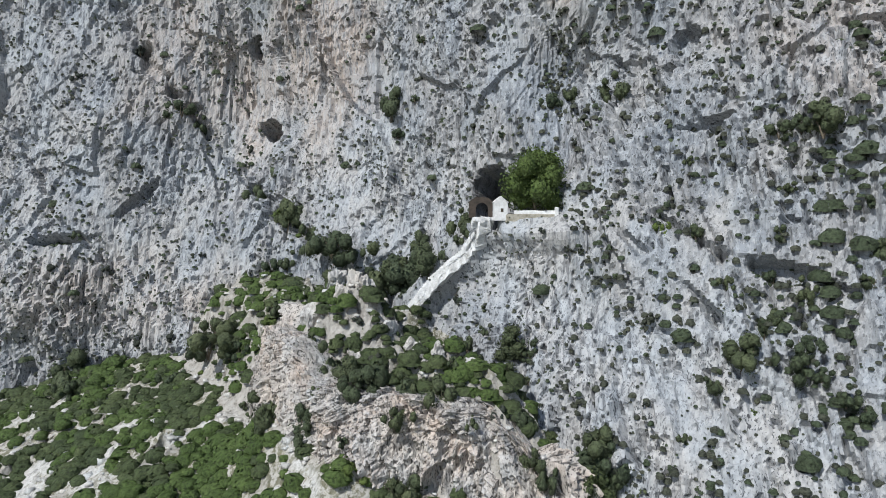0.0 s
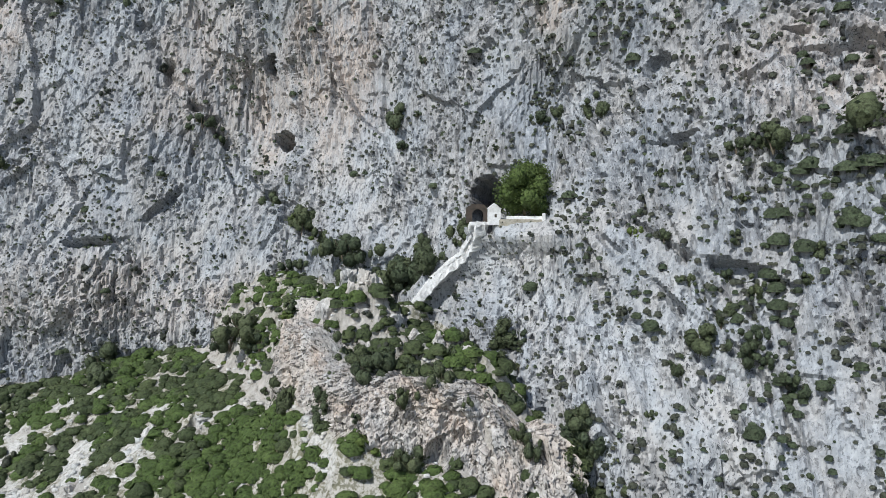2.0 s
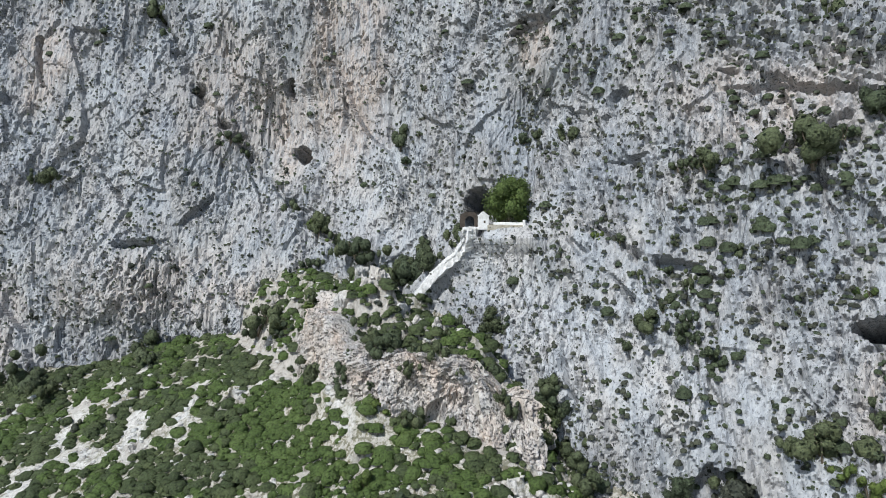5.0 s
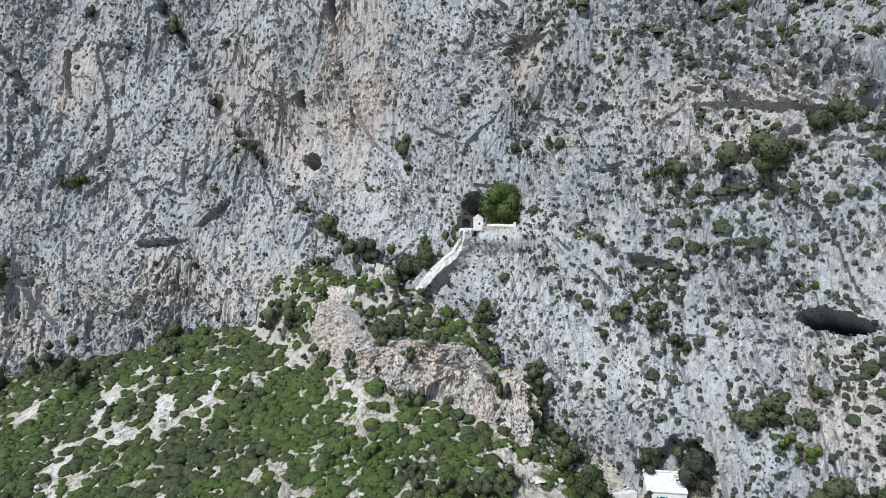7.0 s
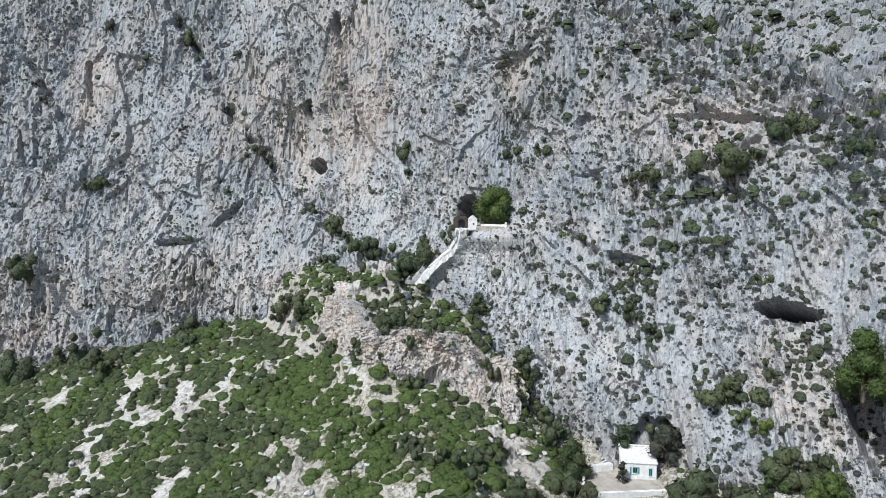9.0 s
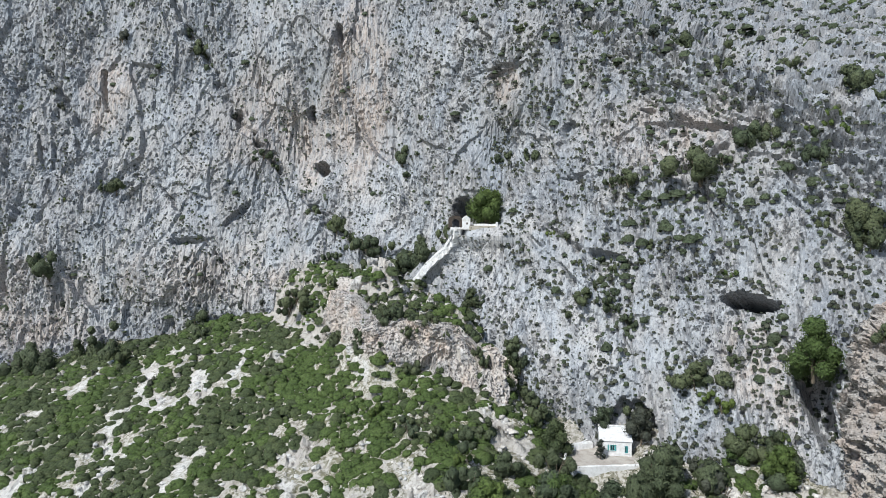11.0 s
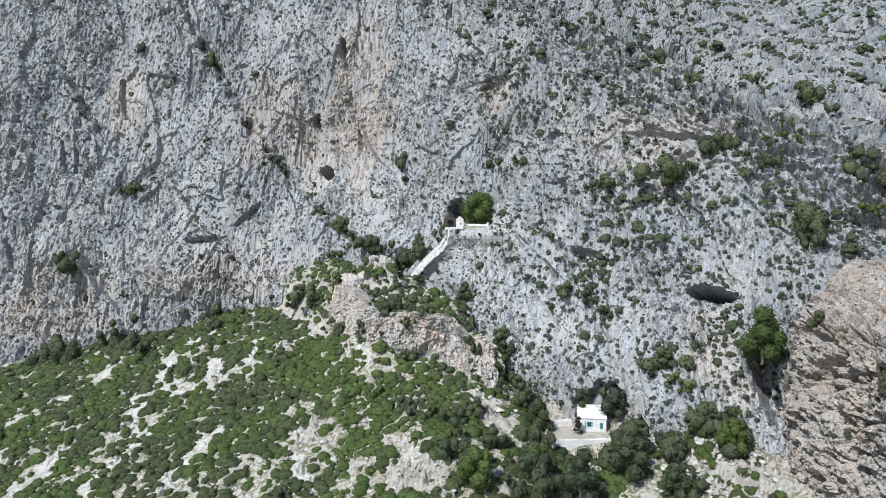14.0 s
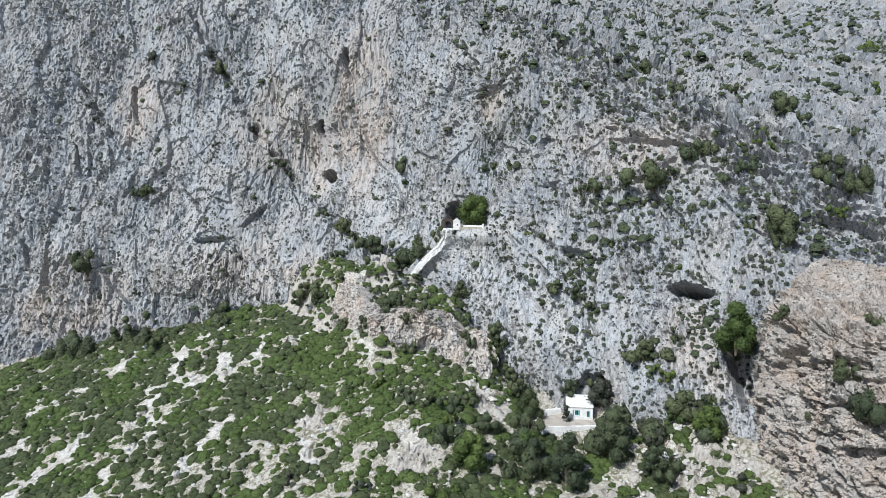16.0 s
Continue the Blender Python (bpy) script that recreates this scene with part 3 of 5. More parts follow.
tagged(cliff_wall, "tall grey weathered limestone cliff with streaks and hollows", "cliff", kind="structure")


def rock_mask(x, y):
    d, high = spur(x, y)
    top = 0.8 * ramp(d, 2, 5) * (1 - ramp(d, 16, 22)) * ramp(high, 1, 3) * ramp(fbm(x / 4, y / 4, 51, 3), -0.15, 0.12)
    loose = 0.8 * ramp(fbm(x / 5, y / 5, 53, 3), 0.2, 0.34) * ramp(x, -140, -126) * (1 - ramp(x, 60, 68)) * ramp(y, -14, -4) * (1 - ramp(y, 102, 108))
    knob = 1 - ramp(np.hypot(x + 11, y - 74.5), 6.0, 9.0)
    return np.maximum(np.maximum(rock_front(x, y), np.maximum(top, knob)), np.maximum(loose, ramp(rock_zone(x, y) + 0.5 * fbm(x / 3, y / 3, 57, 2), 0.35, 0.6)))


SCREE = [
    (2.0, (-61.5, 71.2), (-58.9, 59.0), (-54.5, 53.6), (-57.4, 49.0), (-59.5, 42.7), (-60.0, 30.0)), (2.6, (-59.9, 83.3), (-58.1, 71.5), (-50.9, 67.1)),
    (2.4, (-48, 76), (-45, 67)), (2.2, (-39.1, 80.0), (-38.7, 68.0)), (1.6, (-73.6, 83.5), (-80.5, 74.1), (-90, 72)), (1.2, (-53, 88), (-62, 84)),
    (0.8, (-27.0, 81.6), (-24.0, 76.2), (-17.8, 69.0), (-14.0, 61.7), (-11.6, 56.9)), (0.9, (-31.5, 74.5), (-25.7, 77.2)), (1.2, (-37, 91), (-27, 82), (-24, 79)),
    (2.2, (-70, 56), (-76, 44)), (1.8, (-84, 62), (-90, 50)), (1.5, (-1.5, 34), (-1, 29)), (1.2, (-22, 40), (-18, 32)), (0.7, (-4.4, 81), (-7, 76.5), (-11, 72.5)), (1.3, (9, 48), (14, 42)), (1.8, (-40, 52), (-44, 40)),
]


def scree_mask(x, y):
    m = np.zeros_like(x)
    wob = 3.2 * fbm(x / 3, y / 3, 61, 3)
    for width, *pts in SCREE:
        m = np.maximum(m, 1 - ramp(near_line(x, y, pts) + wob * min(1.0, width / 2.2) ** 1.5, width * 0.5, width * 1.1))
    return m


hill = sheet("ground", spread(-2500, -125, 58, 2500, 0.42, 400), spread(-2500, -6, 102, 2500, 0.42, 400), lambda u, v: (u, v, ground(u, v)), EARTH,
             {"rock": rock_mask, "scree": scree_mask, "bare": lambda x, y: 0.12 * ramp(fbm(x / 12, y / 12, 58, 2), 0.0, 0.3)})
tagged(hill, "rocky hillside of pale scree, earth and dry grass", "ground", kind="structure")

crag = sheet("crag", np.linspace(0.315, 0.60, 380), np.linspace(0.22, 1, 270), crag_point, CRAG_ROCK,
             {"rough": lambda u, v: 0.9 + 0 * u, "tan": lambda u, v: 0.35 + 1.2 * fbm(u * 30, v * 14, 81, 3), "pale": lambda u, v: 0.3 + 0.8 * fbm(u * 20 + 7, v * 10, 84, 3)})
tagged(crag, "rugged pinkish limestone crag with dark clefts", "crag", kind="structure")

spur_face = sheet("rock_spur", np.linspace(0, 1, 300), np.linspace(0, 1, 80), spur_point, SPUR_ROCK,
                  {"rough": lambda u, v: 0.9 + 0 * u, "tan": lambda u, v: 0.5 + 1.2 * fbm(u * 14, v * 5, 86, 3), "pale": lambda u, v: 0.2 + 0.8 * fbm(u * 9 + 7, v * 4, 88, 3)})
tagged(spur_face, "jagged pinkish rock face of a spur on the hillside", "rock face", kind="structure")


# ---- plants ----
def mesh_of(name, verts, faces, mat):
    me = bpy.data.meshes.new(name)
    k = faces.shape[1]
    me.vertices.add(len(verts))
    me.vertices.foreach_set("co", np.asarray(verts, np.float32).ravel())
    me.loops.add(faces.size)
    me.loops.foreach_set("vertex_index", faces.astype(np.int32).ravel())
    me.polygons.add(len(faces))
    me.polygons.foreach_set("loop_start", np.arange(0, faces.size, k, dtype=np.int32))
    me.update(calc_edges=True)
    me.materials.append(mat)
    return me


def mound(seed, sides, rings, sprays, size, wobble=0.16):
    """A close rounded bush of about one unit radius: a lumpy dome and leaf sprays that break its outline."""
    rng = np.random.RandomState(seed)
    verts, faces = [], []
    for k in range(rings):
        h = -0.25 + 1.15 * math.sin(0.5 * math.pi * k / (rings - 0.6)) ** 1.1 if k else -0.35
        w = math.cos(0.5 * math.pi * k / (rings - 0.4)) ** 0.6
        for i in range(sides):
            a, q = 6.2832 * (i + 0.5 * (k % 2)) / sides, 1 + rng.uniform(-wobble, wobble)
            verts.append((math.cos(a) * w * q, math.sin(a) * w * q, h * 0.8 * (1 + rng.uniform(-0.5, 0.5) * wobble)))
    for k in range(rings - 1):
        faces += [(k * sides + i, k * sides + (i + 1) % sides, (k + 1) * sides + (i + 1) % sides, (k + 1) * sides + i) for i in range(sides)]
    top = (rings - 1) * sides
    faces += [(top, top + i, top + i + 1, top + i + 2) for i in range(1, sides - 2, 2)]
    verts, faces = np.array(verts), np.array(faces)
    if sprays:
        d = rng.normal(size=(sprays, 3))
        d[:, 2] = np.abs(d[:, 2])
        d /= np.linalg.norm(d, axis=1)[:, None]
        p = d * (0.98, 0.98, 0.78) * rng.uniform(0.85, 1.1, (sprays, 1))
        a = np.cross(d, rng.normal(size=(sprays, 3)))
        a /= np.linalg.norm(a, axis=1)[:, None]
        b, s = np.cross(d, a), size * rng.uniform(0.6, 1.3, (sprays, 1))
        tufts = np.stack([p - a * s - d * 0.3 * s, p - b * s, p + a * s + d * 0.2 * s, p + b * s + d * 0.5 * s], 1).reshape(-1, 3)
        faces = np.concatenate([faces, np.arange(sprays * 4).reshape(-1, 4) + len(verts)])
        verts = np.concatenate([verts, tufts])
    return verts, faces


def blob(seed, sides, rings, sprays, size, wobble=0.22):
    """A whole lump of foliage of about one unit radius, lumpy, with leaf sprays all round."""
    rng = np.random.RandomState(seed)
    verts, faces = [], []
    for k in range(rings):
        t = math.pi * ((k + 0.5) / rings - 0.5)
        for i in range(sides):
            a, q = 6.2832 * (i + 0.5 * (k % 2)) / sides, 1 + rng.uniform(-wobble, wobble)
            verts.append((math.cos(a) * math.cos(t) * q, math.sin(a) * math.cos(t) * q, math.sin(t) * q))
    for k in range(rings - 1):
        faces += [(k * sides + i, k * sides + (i + 1) % sides, (k + 1) * sides + (i + 1) % sides, (k + 1) * sides + i) for i in range(sides)]
    top = (rings - 1) * sides
    faces += [(top, top + i, top + i + 1, top + i + 2) for i in range(1, sides - 2, 2)]
    d = rng.normal(size=(sprays, 3))
    d /= np.linalg.norm(d, axis=1)[:, None]
    p = d * rng.uniform(0.85, 1.40, (sprays, 1))
    n = d + 0.7 * rng.normal(size=(sprays, 3))
    a = np.cross(n, rng.normal(size=(sprays, 3)))
    a /= np.linalg.norm(a, axis=1)[:, None]
    b, s = np.cross(d, a), size * rng.uniform(0.5, 1.4, (sprays, 1))
    tufts = np.stack([p - a * s, p - b * s * 0.7, p + a * s + d * 0.3 * s, p + b * s * 0.7], 1).reshape(-1, 3)
    return np.concatenate([np.array(verts), tufts]), np.concatenate([np.array(faces), np.arange(sprays * 4).reshape(-1, 4) + len(verts)])


def scatter(name, protos, places, radii, turns, heights, mat, label, category):
    """Countless small plants joined into one object."""
    vs, fs, at = [], [], 0
    kinds = np.random.RandomState(len(places)).randint(0, len(protos), len(places))
    for k, (v, f) in enumerate(protos):
        m = kinds == k
        c, s = np.cos(turns[m])[:, None], np.sin(turns[m])[:, None]
        x, y, z = v.T[:, None, :]
        q = np.stack([(c * x - s * y), (s * x + c * y), z * heights[m][:, None]], -1) * radii[m][:, None, None] + places[m][:, None, :]
        vs.append(q.reshape(-1, 3))
        fs.append((f[None] + (np.arange(m.sum()) * len(v))[:, None, None] + at).reshape(-1, f.shape[1]))
        at += m.sum() * len(v)
    ob = new(name, mesh_of(name, np.concatenate(vs), np.concatenate(fs), mat))
    return tagged(ob, label, category, kind="stuff")


def face_out(x, z):
    nx = (cliff_base(x + 1, z) - cliff_base(x - 1, z)) / 2
    nz = (cliff_base(x, z + 1) - cliff_base(x, z - 1)) / 2
    return np.stack([nx, -np.ones_like(nx), nz], -1) / np.sqrt(1 + nx * nx + nz * nz)[..., None]


def cliff_cushions():
    rng = np.random.RandomState(11)
    n = 80000
    x = np.interp(rng.uniform(*np.interp((-124, 150), ARC_X, ARC_S), n), ARC_S, ARC_X)
    z = rng.uniform(24, 138, n)
    s = np.interp(x, ARC_X, ARC_S)
    chance = 0.12 + 0.40 * ramp(fbm(s / 6, z / 8, 91, 3), -0.2, 0.3)
    chance *= 1 - 0.75 * spots(x, z, [(-20, 90, 14, 22, 1.0), (-88, 92, 12, 14, 0.8), (-50, 86, 10, 12, 0.7), (42, 76, 9, 6, 0.9)])
    chance *= 1 + 0.5 * ramp(x, 5, 20)
    keep = (rng.rand(n) < chance) & ((x < 75) | (z > 45)) & ((x < 95) | (z > 80))
    x, z = x[keep], z[keep]
    r = 0.12 + (0.25 + 0.15 * ramp(x, 5, 20)) * rng.rand(len(x)) ** 2.2
    p = np.stack(cliff_point(x, z), -1) + face_out(x, z) * (0.30 * r)[:, None] - np.array([0, 0, 1]) * (0.25 * r)[:, None]
    protos = [mound(200 + k, 5, 3, 0, 0.2, 0.2) for k in range(10)]
    half = rng.rand(len(x)) < 0.7
    for m, mat, label in ((half, LEAF_GREY, "small grey-green cushion shrubs dotted over the cliff"), (~half, LEAF_DARK, "small dark green shrubs dotted over the cliff")):
        scatter("cliff_shrubs", protos, p[m], r[m], rng.uniform(0, 6.28, m.sum()), rng.uniform(0.8, 1.3, m.sum()), mat, label, "shrubs")


cliff_cushions()


def slope_shrubs():
    """Shrubs of middling size on the broken slope above the flank, and in the clefts."""
    rng = np.random.RandomState(13)
    n = 24000
    x = np.interp(rng.uniform(*np.interp((-118, 150), ARC_X, ARC_S), n), ARC_S, ARC_X)
    z = rng.uniform(30, 140, n)
    above = ramp(x + 0.9 * (z - 60), 42, 75)
    chance = (0.03 + 1.3 * above * (0.25 + 0.75 * ramp(z, 84, 98))) * ramp(fbm(x / 9, (z + 0.5 * x) / 5, 92, 3), -0.05, 0.25)
    chance = np.maximum(chance, 0.55 * spots(x, z, [(41, 62, 8, 8, 1.0), (32, 46, 5, 9, 0.5), (41, 38, 6, 6, 0.4), (62, 64, 8, 8, 0.7), (50, 44, 4, 7, 0.8)]))
    keep = (rng.rand(n) < chance) & ((x < 75) | (z > 45)) & ((x < 95) | (z > 80))
    x, z = x[keep], z[keep]
    r = 0.42 + 0.75 * rng.rand(len(x)) ** 2.2
    p = np.stack(cliff_point(x, z), -1) + face_out(x, z) * (0.1 * r)[:, None] - np.array([0, 0, 1]) * (0.4 * r)[:, None]
    protos = [mound(330 + k, 8, 4, 22, 0.16, 0.24) for k in range(8)]
    scatter("ledge_shrubs", protos, p, r, rng.uniform(0, 6.28, len(x)), rng.uniform(0.8, 1.2, len(x)), LEAF_DARK, "dark green shrubs on ledges of the upper slope", "shrubs")


slope_shrubs()


def hill_cover():
    rng = np.random.RandomState(12)
    gx, gy = np.meshgrid(np.arange(-128, 50, 0.84), np.arange(2, 97, 0.84))
    x, y = gx.ravel() + rng.uniform(-0.6, 0.6, gx.size), gy.ravel() + rng.uniform(-0.6, 0.6, gx.size)
    z = ground(x, y)
    chance = (0.34 + 0.66 * ramp(fbm(x / 8, y / 6, 95, 3), -0.26, 0.0)) * (0.72 + 0.28 * ramp(fbm(x / 2.6, y / 2.2, 96, 2), -0.3, 0.0))
    chance = np.maximum(chance, spots(x, y, [(-24, 66, 9, 9, 1.0), (-11, 42, 7, 8, 0.95), (-10, 51, 4, 3, 1.0), (3, 40, 8, 7, 0.9), (-30, 60, 9, 8, 0.8), (3, 72, 3, 3, 0.9), (8, 65, 3, 4, 0.9), (14, 58, 3, 4, 0.9), (19, 50, 3, 3, 0.9)]))
    chance *= 1 - 0.9 * np.clip(1.1 * scree_mask(x, y), 0, 1)
    chance *= 1 - np.maximum(0.92 * rock_front(x, y), 0.45 * rock_mask(x, y))
    chance = np.maximum(chance, 0.75 * spots(x, y, [(-20, 79, 4.5, 5, 1.0), (-14.5, 79.5, 4, 3, 0.8), (-26, 84, 5, 4, 1.0), (-6, 53.5, 6, 2.6, 1.0), (-13.5, 57.5, 2.2, 2.4, 0.9), (2, 50.5, 5, 2.6, 1.0)]))
    chance *= 1 - 0.85 * spots(x, y, [(-19, 42, 6, 5, 1.0), (-1, 31, 5, 4, 1.0), (12, 44, 4, 5, 0.8), (-22, 52, 3, 4, 0.7)])
    chance *= 1 - 0.75 * ramp(fbm(x / 5 + 3, y / 4, 98, 3), -0.12, 0.10) * (1 - ramp(y, 36, 56)) * ramp(x, -60, -35)
    chance *= (ramp(np.hypot((x - 26.3) / 1.35, y - 43.6), 5.4, 6.0))
    chance *= (y < cliff_base(x, z) - 0.5) * (x > -8 - 0.68 * (y + 78)) * (y > 4)
    keep = rng.rand(len(x)) < chance
    x, y, z = x[keep], y[keep], z[keep]
    r = 0.55 + 0.85 * rng.rand(len(x)) ** 1.8
    p = np.stack([x, y, z - 0.12 * r], -1)
    protos = [mound(300 + k, 7, 4, 15, 0.18, 0.26) for k in range(12)]
    fresh = ramp(fbm(x / 11, y / 11, 97, 2) + 0.9 * spots(x, y, [(-11, 42, 8, 9, 1.0), (-10, 51, 5, 3.5, 1.0), (-24, 66, 9, 9, 0.5), (3, 40, 6, 6, 0.4)]), -0.15, 0.3) > rng.rand(len(x))
    for m, mat, label in ((~fresh, LEAF_SCRUB, "dense low dark green maquis on the hillside"), (fresh, LEAF_GREEN, "dense low fresh green scrub on the hillside")):
        scatter("hill_scrub", protos, p[m], r[m], rng.uniform(0, 6.28, m.sum()), rng.uniform(0.7, 1.15, m.sum()), mat, label, "scrub")


hill_cover()


def stones():
    """Loose pale stones on the scree and among the scrub."""
    rng = np.random.RandomState(14)
    x, y = rng.uniform(-100, 50, 24000), rng.uniform(5, 95, 24000)
    z = ground(x, y)
    chance = (0.26 + 0.70 * scree_mask(x, y) + 0.6 * ramp(x, 24, 34) * (1 - ramp(y, 34, 42)) + 0.5 * ramp(fbm(x / 6, y / 6, 99, 2), 0.1, 0.3)) * (y < cliff_base(x, z) - 0.5) * (x > -8 - 0.68 * (y + 78)) * ramp(np.hypot(x - 25, y - 41), 7, 8)
    keep = rng.rand(len(x)) < chance
    p = np.stack([x, y, z], -1)[keep]
    cube = np.array([(a, b, c) for c in (-0.6, 0.7) for a, b in ((-1, -1), (1, -1), (1, 1), (-1, 1))], float)
    quads = np.array([(3, 2, 1, 0), (4, 5, 6, 7), (0, 1, 5, 4), (1, 2, 6, 5), (2, 3, 7, 6), (3, 0, 4, 7)])
    protos = [(cube * rng.uniform(0.6, 1.0, 3) * np.where(cube[:, 2:] > 0, 0.75, 1) + rng.uniform(-0.28, 0.28, cube.shape), quads) for _ in range(9)]
    r = 0.12 + 0.5 * rng.rand(len(p)) ** 4
    scatter("stones", protos, p, r, rng.uniform(0, 6.28, len(p)), rng.uniform(0.5, 1.0, len(p)), STONE, "loose pale limestone stones on the slope", "stones")


STONE = limestone("loose_stone", (0.45, 0.44, 0.42), (0.58, 0.57, 0.55), (0.25, 0.24, 0.23), (0.6, 0.55, 0.48))
stones()


def part(name, bm, mat, parent, label=""):
    """Links a bmesh as one mesh object under a thing or a part."""
    me = bpy.data.meshes.new(name)
    bm.to_mesh(me)
    bm.free()
    me.materials.append(mat)
    ob = new(name, me)
    ob.parent = parent
    return tagged(ob, label) if label else ob


def tube(bm, pts, radii, sides=6):
    """A tapered limb through points."""
    rings = []
    for k, (p, r) in enumerate(zip(pts, radii)):
        p = Vector(p)
        d = (Vector(pts[min(k + 1, len(pts) - 1)]) - Vector(pts[max(k - 1, 0)])).normalized()
        a = d.orthogonal().normalized()
        b = d.cross(a)
        rings.append([bm.verts.new(p + (a * math.cos(t) + b * math.sin(t)) * r) for t in (6.2832 * i / sides for i in range(sides))])
    for q, w in zip(rings, rings[1:]):
        for i in range(sides):
            bm.faces.new((q[i], q[(i + 1) % sides], w[(i + 1) % sides], w[i]))
    bm.faces.new(rings[-1])


def bark():
    m, nt, bsdf = material("bark", 0.9)
    c = ramp_node(nt, noise_node(nt, 5.0, 5.0, (1, 1, 0.3)), [(0.3, (0.07, 0.055, 0.04)), (0.7, (0.20, 0.17, 0.13))])
    nt.links.new(c, bsdf.inputs["Base Color"])
    bump_node(nt, bsdf, noise_node(nt, 9.0, 5.0, (1, 1, 0.3)), 0.03)
    return m


BARK = bark()


def leafy(seed, count):
    """Close foliage of about one unit radius: several lumps of growth and many small leaf sprays on them."""
    rng = np.random.RandomState(seed)
    vs, fs, at = [], [], 0
    for k in range(10):
        v, f = blob(seed * 13 + k, 6, 4, count // 10, 0.19)
        r = rng.uniform(0.20, 0.38)
        v = v * (r, r, r * rng.uniform(0.85, 1.1)) + rng.normal(size=3) * (0.40, 0.40, 0.27) + (0, 0, 0.45)
        vs.append(v)
        fs.append(f + at)
        at += len(v)
    return np.concatenate(vs), np.concatenate(fs)


def make_shrub(seed, mat, label, count=760):
    """A shrub of about one metre radius: stems and foliage."""
    thing = tagged(new("shrub"), label, "shrub")
    v, f = leafy(seed, count)
    foliage_ob = new("foliage", mesh_of("foliage", v, f, mat))
    foliage_ob.parent = thing
    rng = random.Random(seed)
    bm = bmesh.new()
    for _ in range(5):
        a, lean = rng.uniform(0, 6.28), rng.uniform(0.15, 0.5)
        tip = (math.cos(a) * lean, math.sin(a) * lean, rng.uniform(0.5, 0.8))
        tube(bm, [(0, 0, -0.3), (tip[0] * 0.4, tip[1] * 0.4, 0.2), tip], [0.05, 0.035, 0.012], 5)
    part("stem", bm, BARK, thing)
    return thing


# seats of the larger shrubs: along, up (cliff) or back (hill), radius
CLIFF_DARK_A = [(-96.7, 51.2, 2.3), (-93.5, 48.5, 2.6), (-82.0, 69.4, 2.1), (-79.0, 68.7, 1.6), (-64.0, 110.8, 2.0), (-61.6, 106.3, 2.6), (-60.2, 55.0, 1.1), (-59.4, 55.6, 1.4), (-58.4, 55.3, 1.4), (-57.5, 101.3, 2.6), (-56.3, 56.6, 1.3), (-56.3, 55.5, 1.1), (-55.3, 35.4, 2.1), (-42.9, 76.6, 1.7), (-40.4, 74.9, 1.5), (-40.4, 74.7, 1.3), (-28.9, 63.3, 1.3), (-23.7, 52.1, 1.2), (-21.7, 52.9, 1.3), (-18.0, 55.7, 2.6), (-14.9, 55.5, 2.4), (-14.5, 50.2, 1.3), (-11.1, 54.9, 1.6), (-7.2, 74.9, 1.5), (-6.4, 71.2, 0.7), (-5.9, 51.6, 1.8), (-4.1, 56.9, 1.0), (-3.6, 76.2, 1.1), (-3.3, 51.5, 1.9), (-1.7, 83.9, 1.3), (-1.2, 53.4, 1.6), (3.5, 57.9, 1.0)]
CLIFF_DARK_B = [(4.0, 45.2, 1.2), (4.5, 49.6, 0.9), (5.2, 47.3, 1.0), (5.5, 44.4, 1.5), (6.2, 43.1, 1.1), (7.6, 70.1, 0.9), (9.6, 42.9, 0.9), (9.8, 46.4, 0.9), (9.8, 45.1, 0.8), (13.5, 73.2, 0.9), (13.7, 36.9, 0.9), (14.0, 33.1, 1.9), (14.5, 35.3, 1.2), (14.7, 35.3, 2.1), (15.5, 38.7, 1.0), (16.0, 37.2, 1.1), (16.1, 73.6, 0.9), (16.1, 38.1, 1.3), (16.3, 35.3, 1.3), (17.4, 30.7, 1.6), (17.9, 100.2, 1.6), (19.2, 28.8, 2.0), (20.9, 74.1, 1.5), (21.4, 40.3, 0.6), (24.3, 44.7, 0.9), (24.5, 78.6, 0.8), (24.6, 58.1, 0.7), (25.2, 65.7, 0.9), (26.2, 53.7, 0.7), (26.4, 47.2, 1.3), (27.3, 51.4, 1.1), (28.3, 49.9, 0.8)]
CLIFF_DARK_C = [(29.2, 50.6, 0.7), (29.5, 54.7, 1.0), (30.4, 47.0, 1.4), (30.8, 48.6, 1.1), (31.0, 58.3, 0.9), (31.5, 46.6, 0.9), (31.8, 53.0, 1.0), (32.0, 62.6, 1.1), (32.2, 68.2, 1.1), (32.5, 31.1, 1.2), (32.6, 45.1, 0.9), (33.6, 44.5, 1.1), (33.7, 68.1, 0.7), (35.2, 68.1, 1.2), (35.8, 54.8, 1.2), (36.5, 57.1, 0.8), (37.1, 61.6, 1.1), (37.5, 106.5, 1.6), (38.3, 36.9, 1.3), (40.7, 36.9, 1.7), (44.7, 29.0, 1.8), (45.1, 42.7, 1.3), (45.2, 40.8, 1.0), (45.4, 68.8, 2.1), (45.9, 95.0, 1.5), (47.2, 31.2, 1.3), (47.3, 29.6, 1.6), (47.3, 94.1, 2.0), (47.9, 30.1, 1.5), (48.2, 70.7, 1.3), (48.7, 26.7, 2.0)]
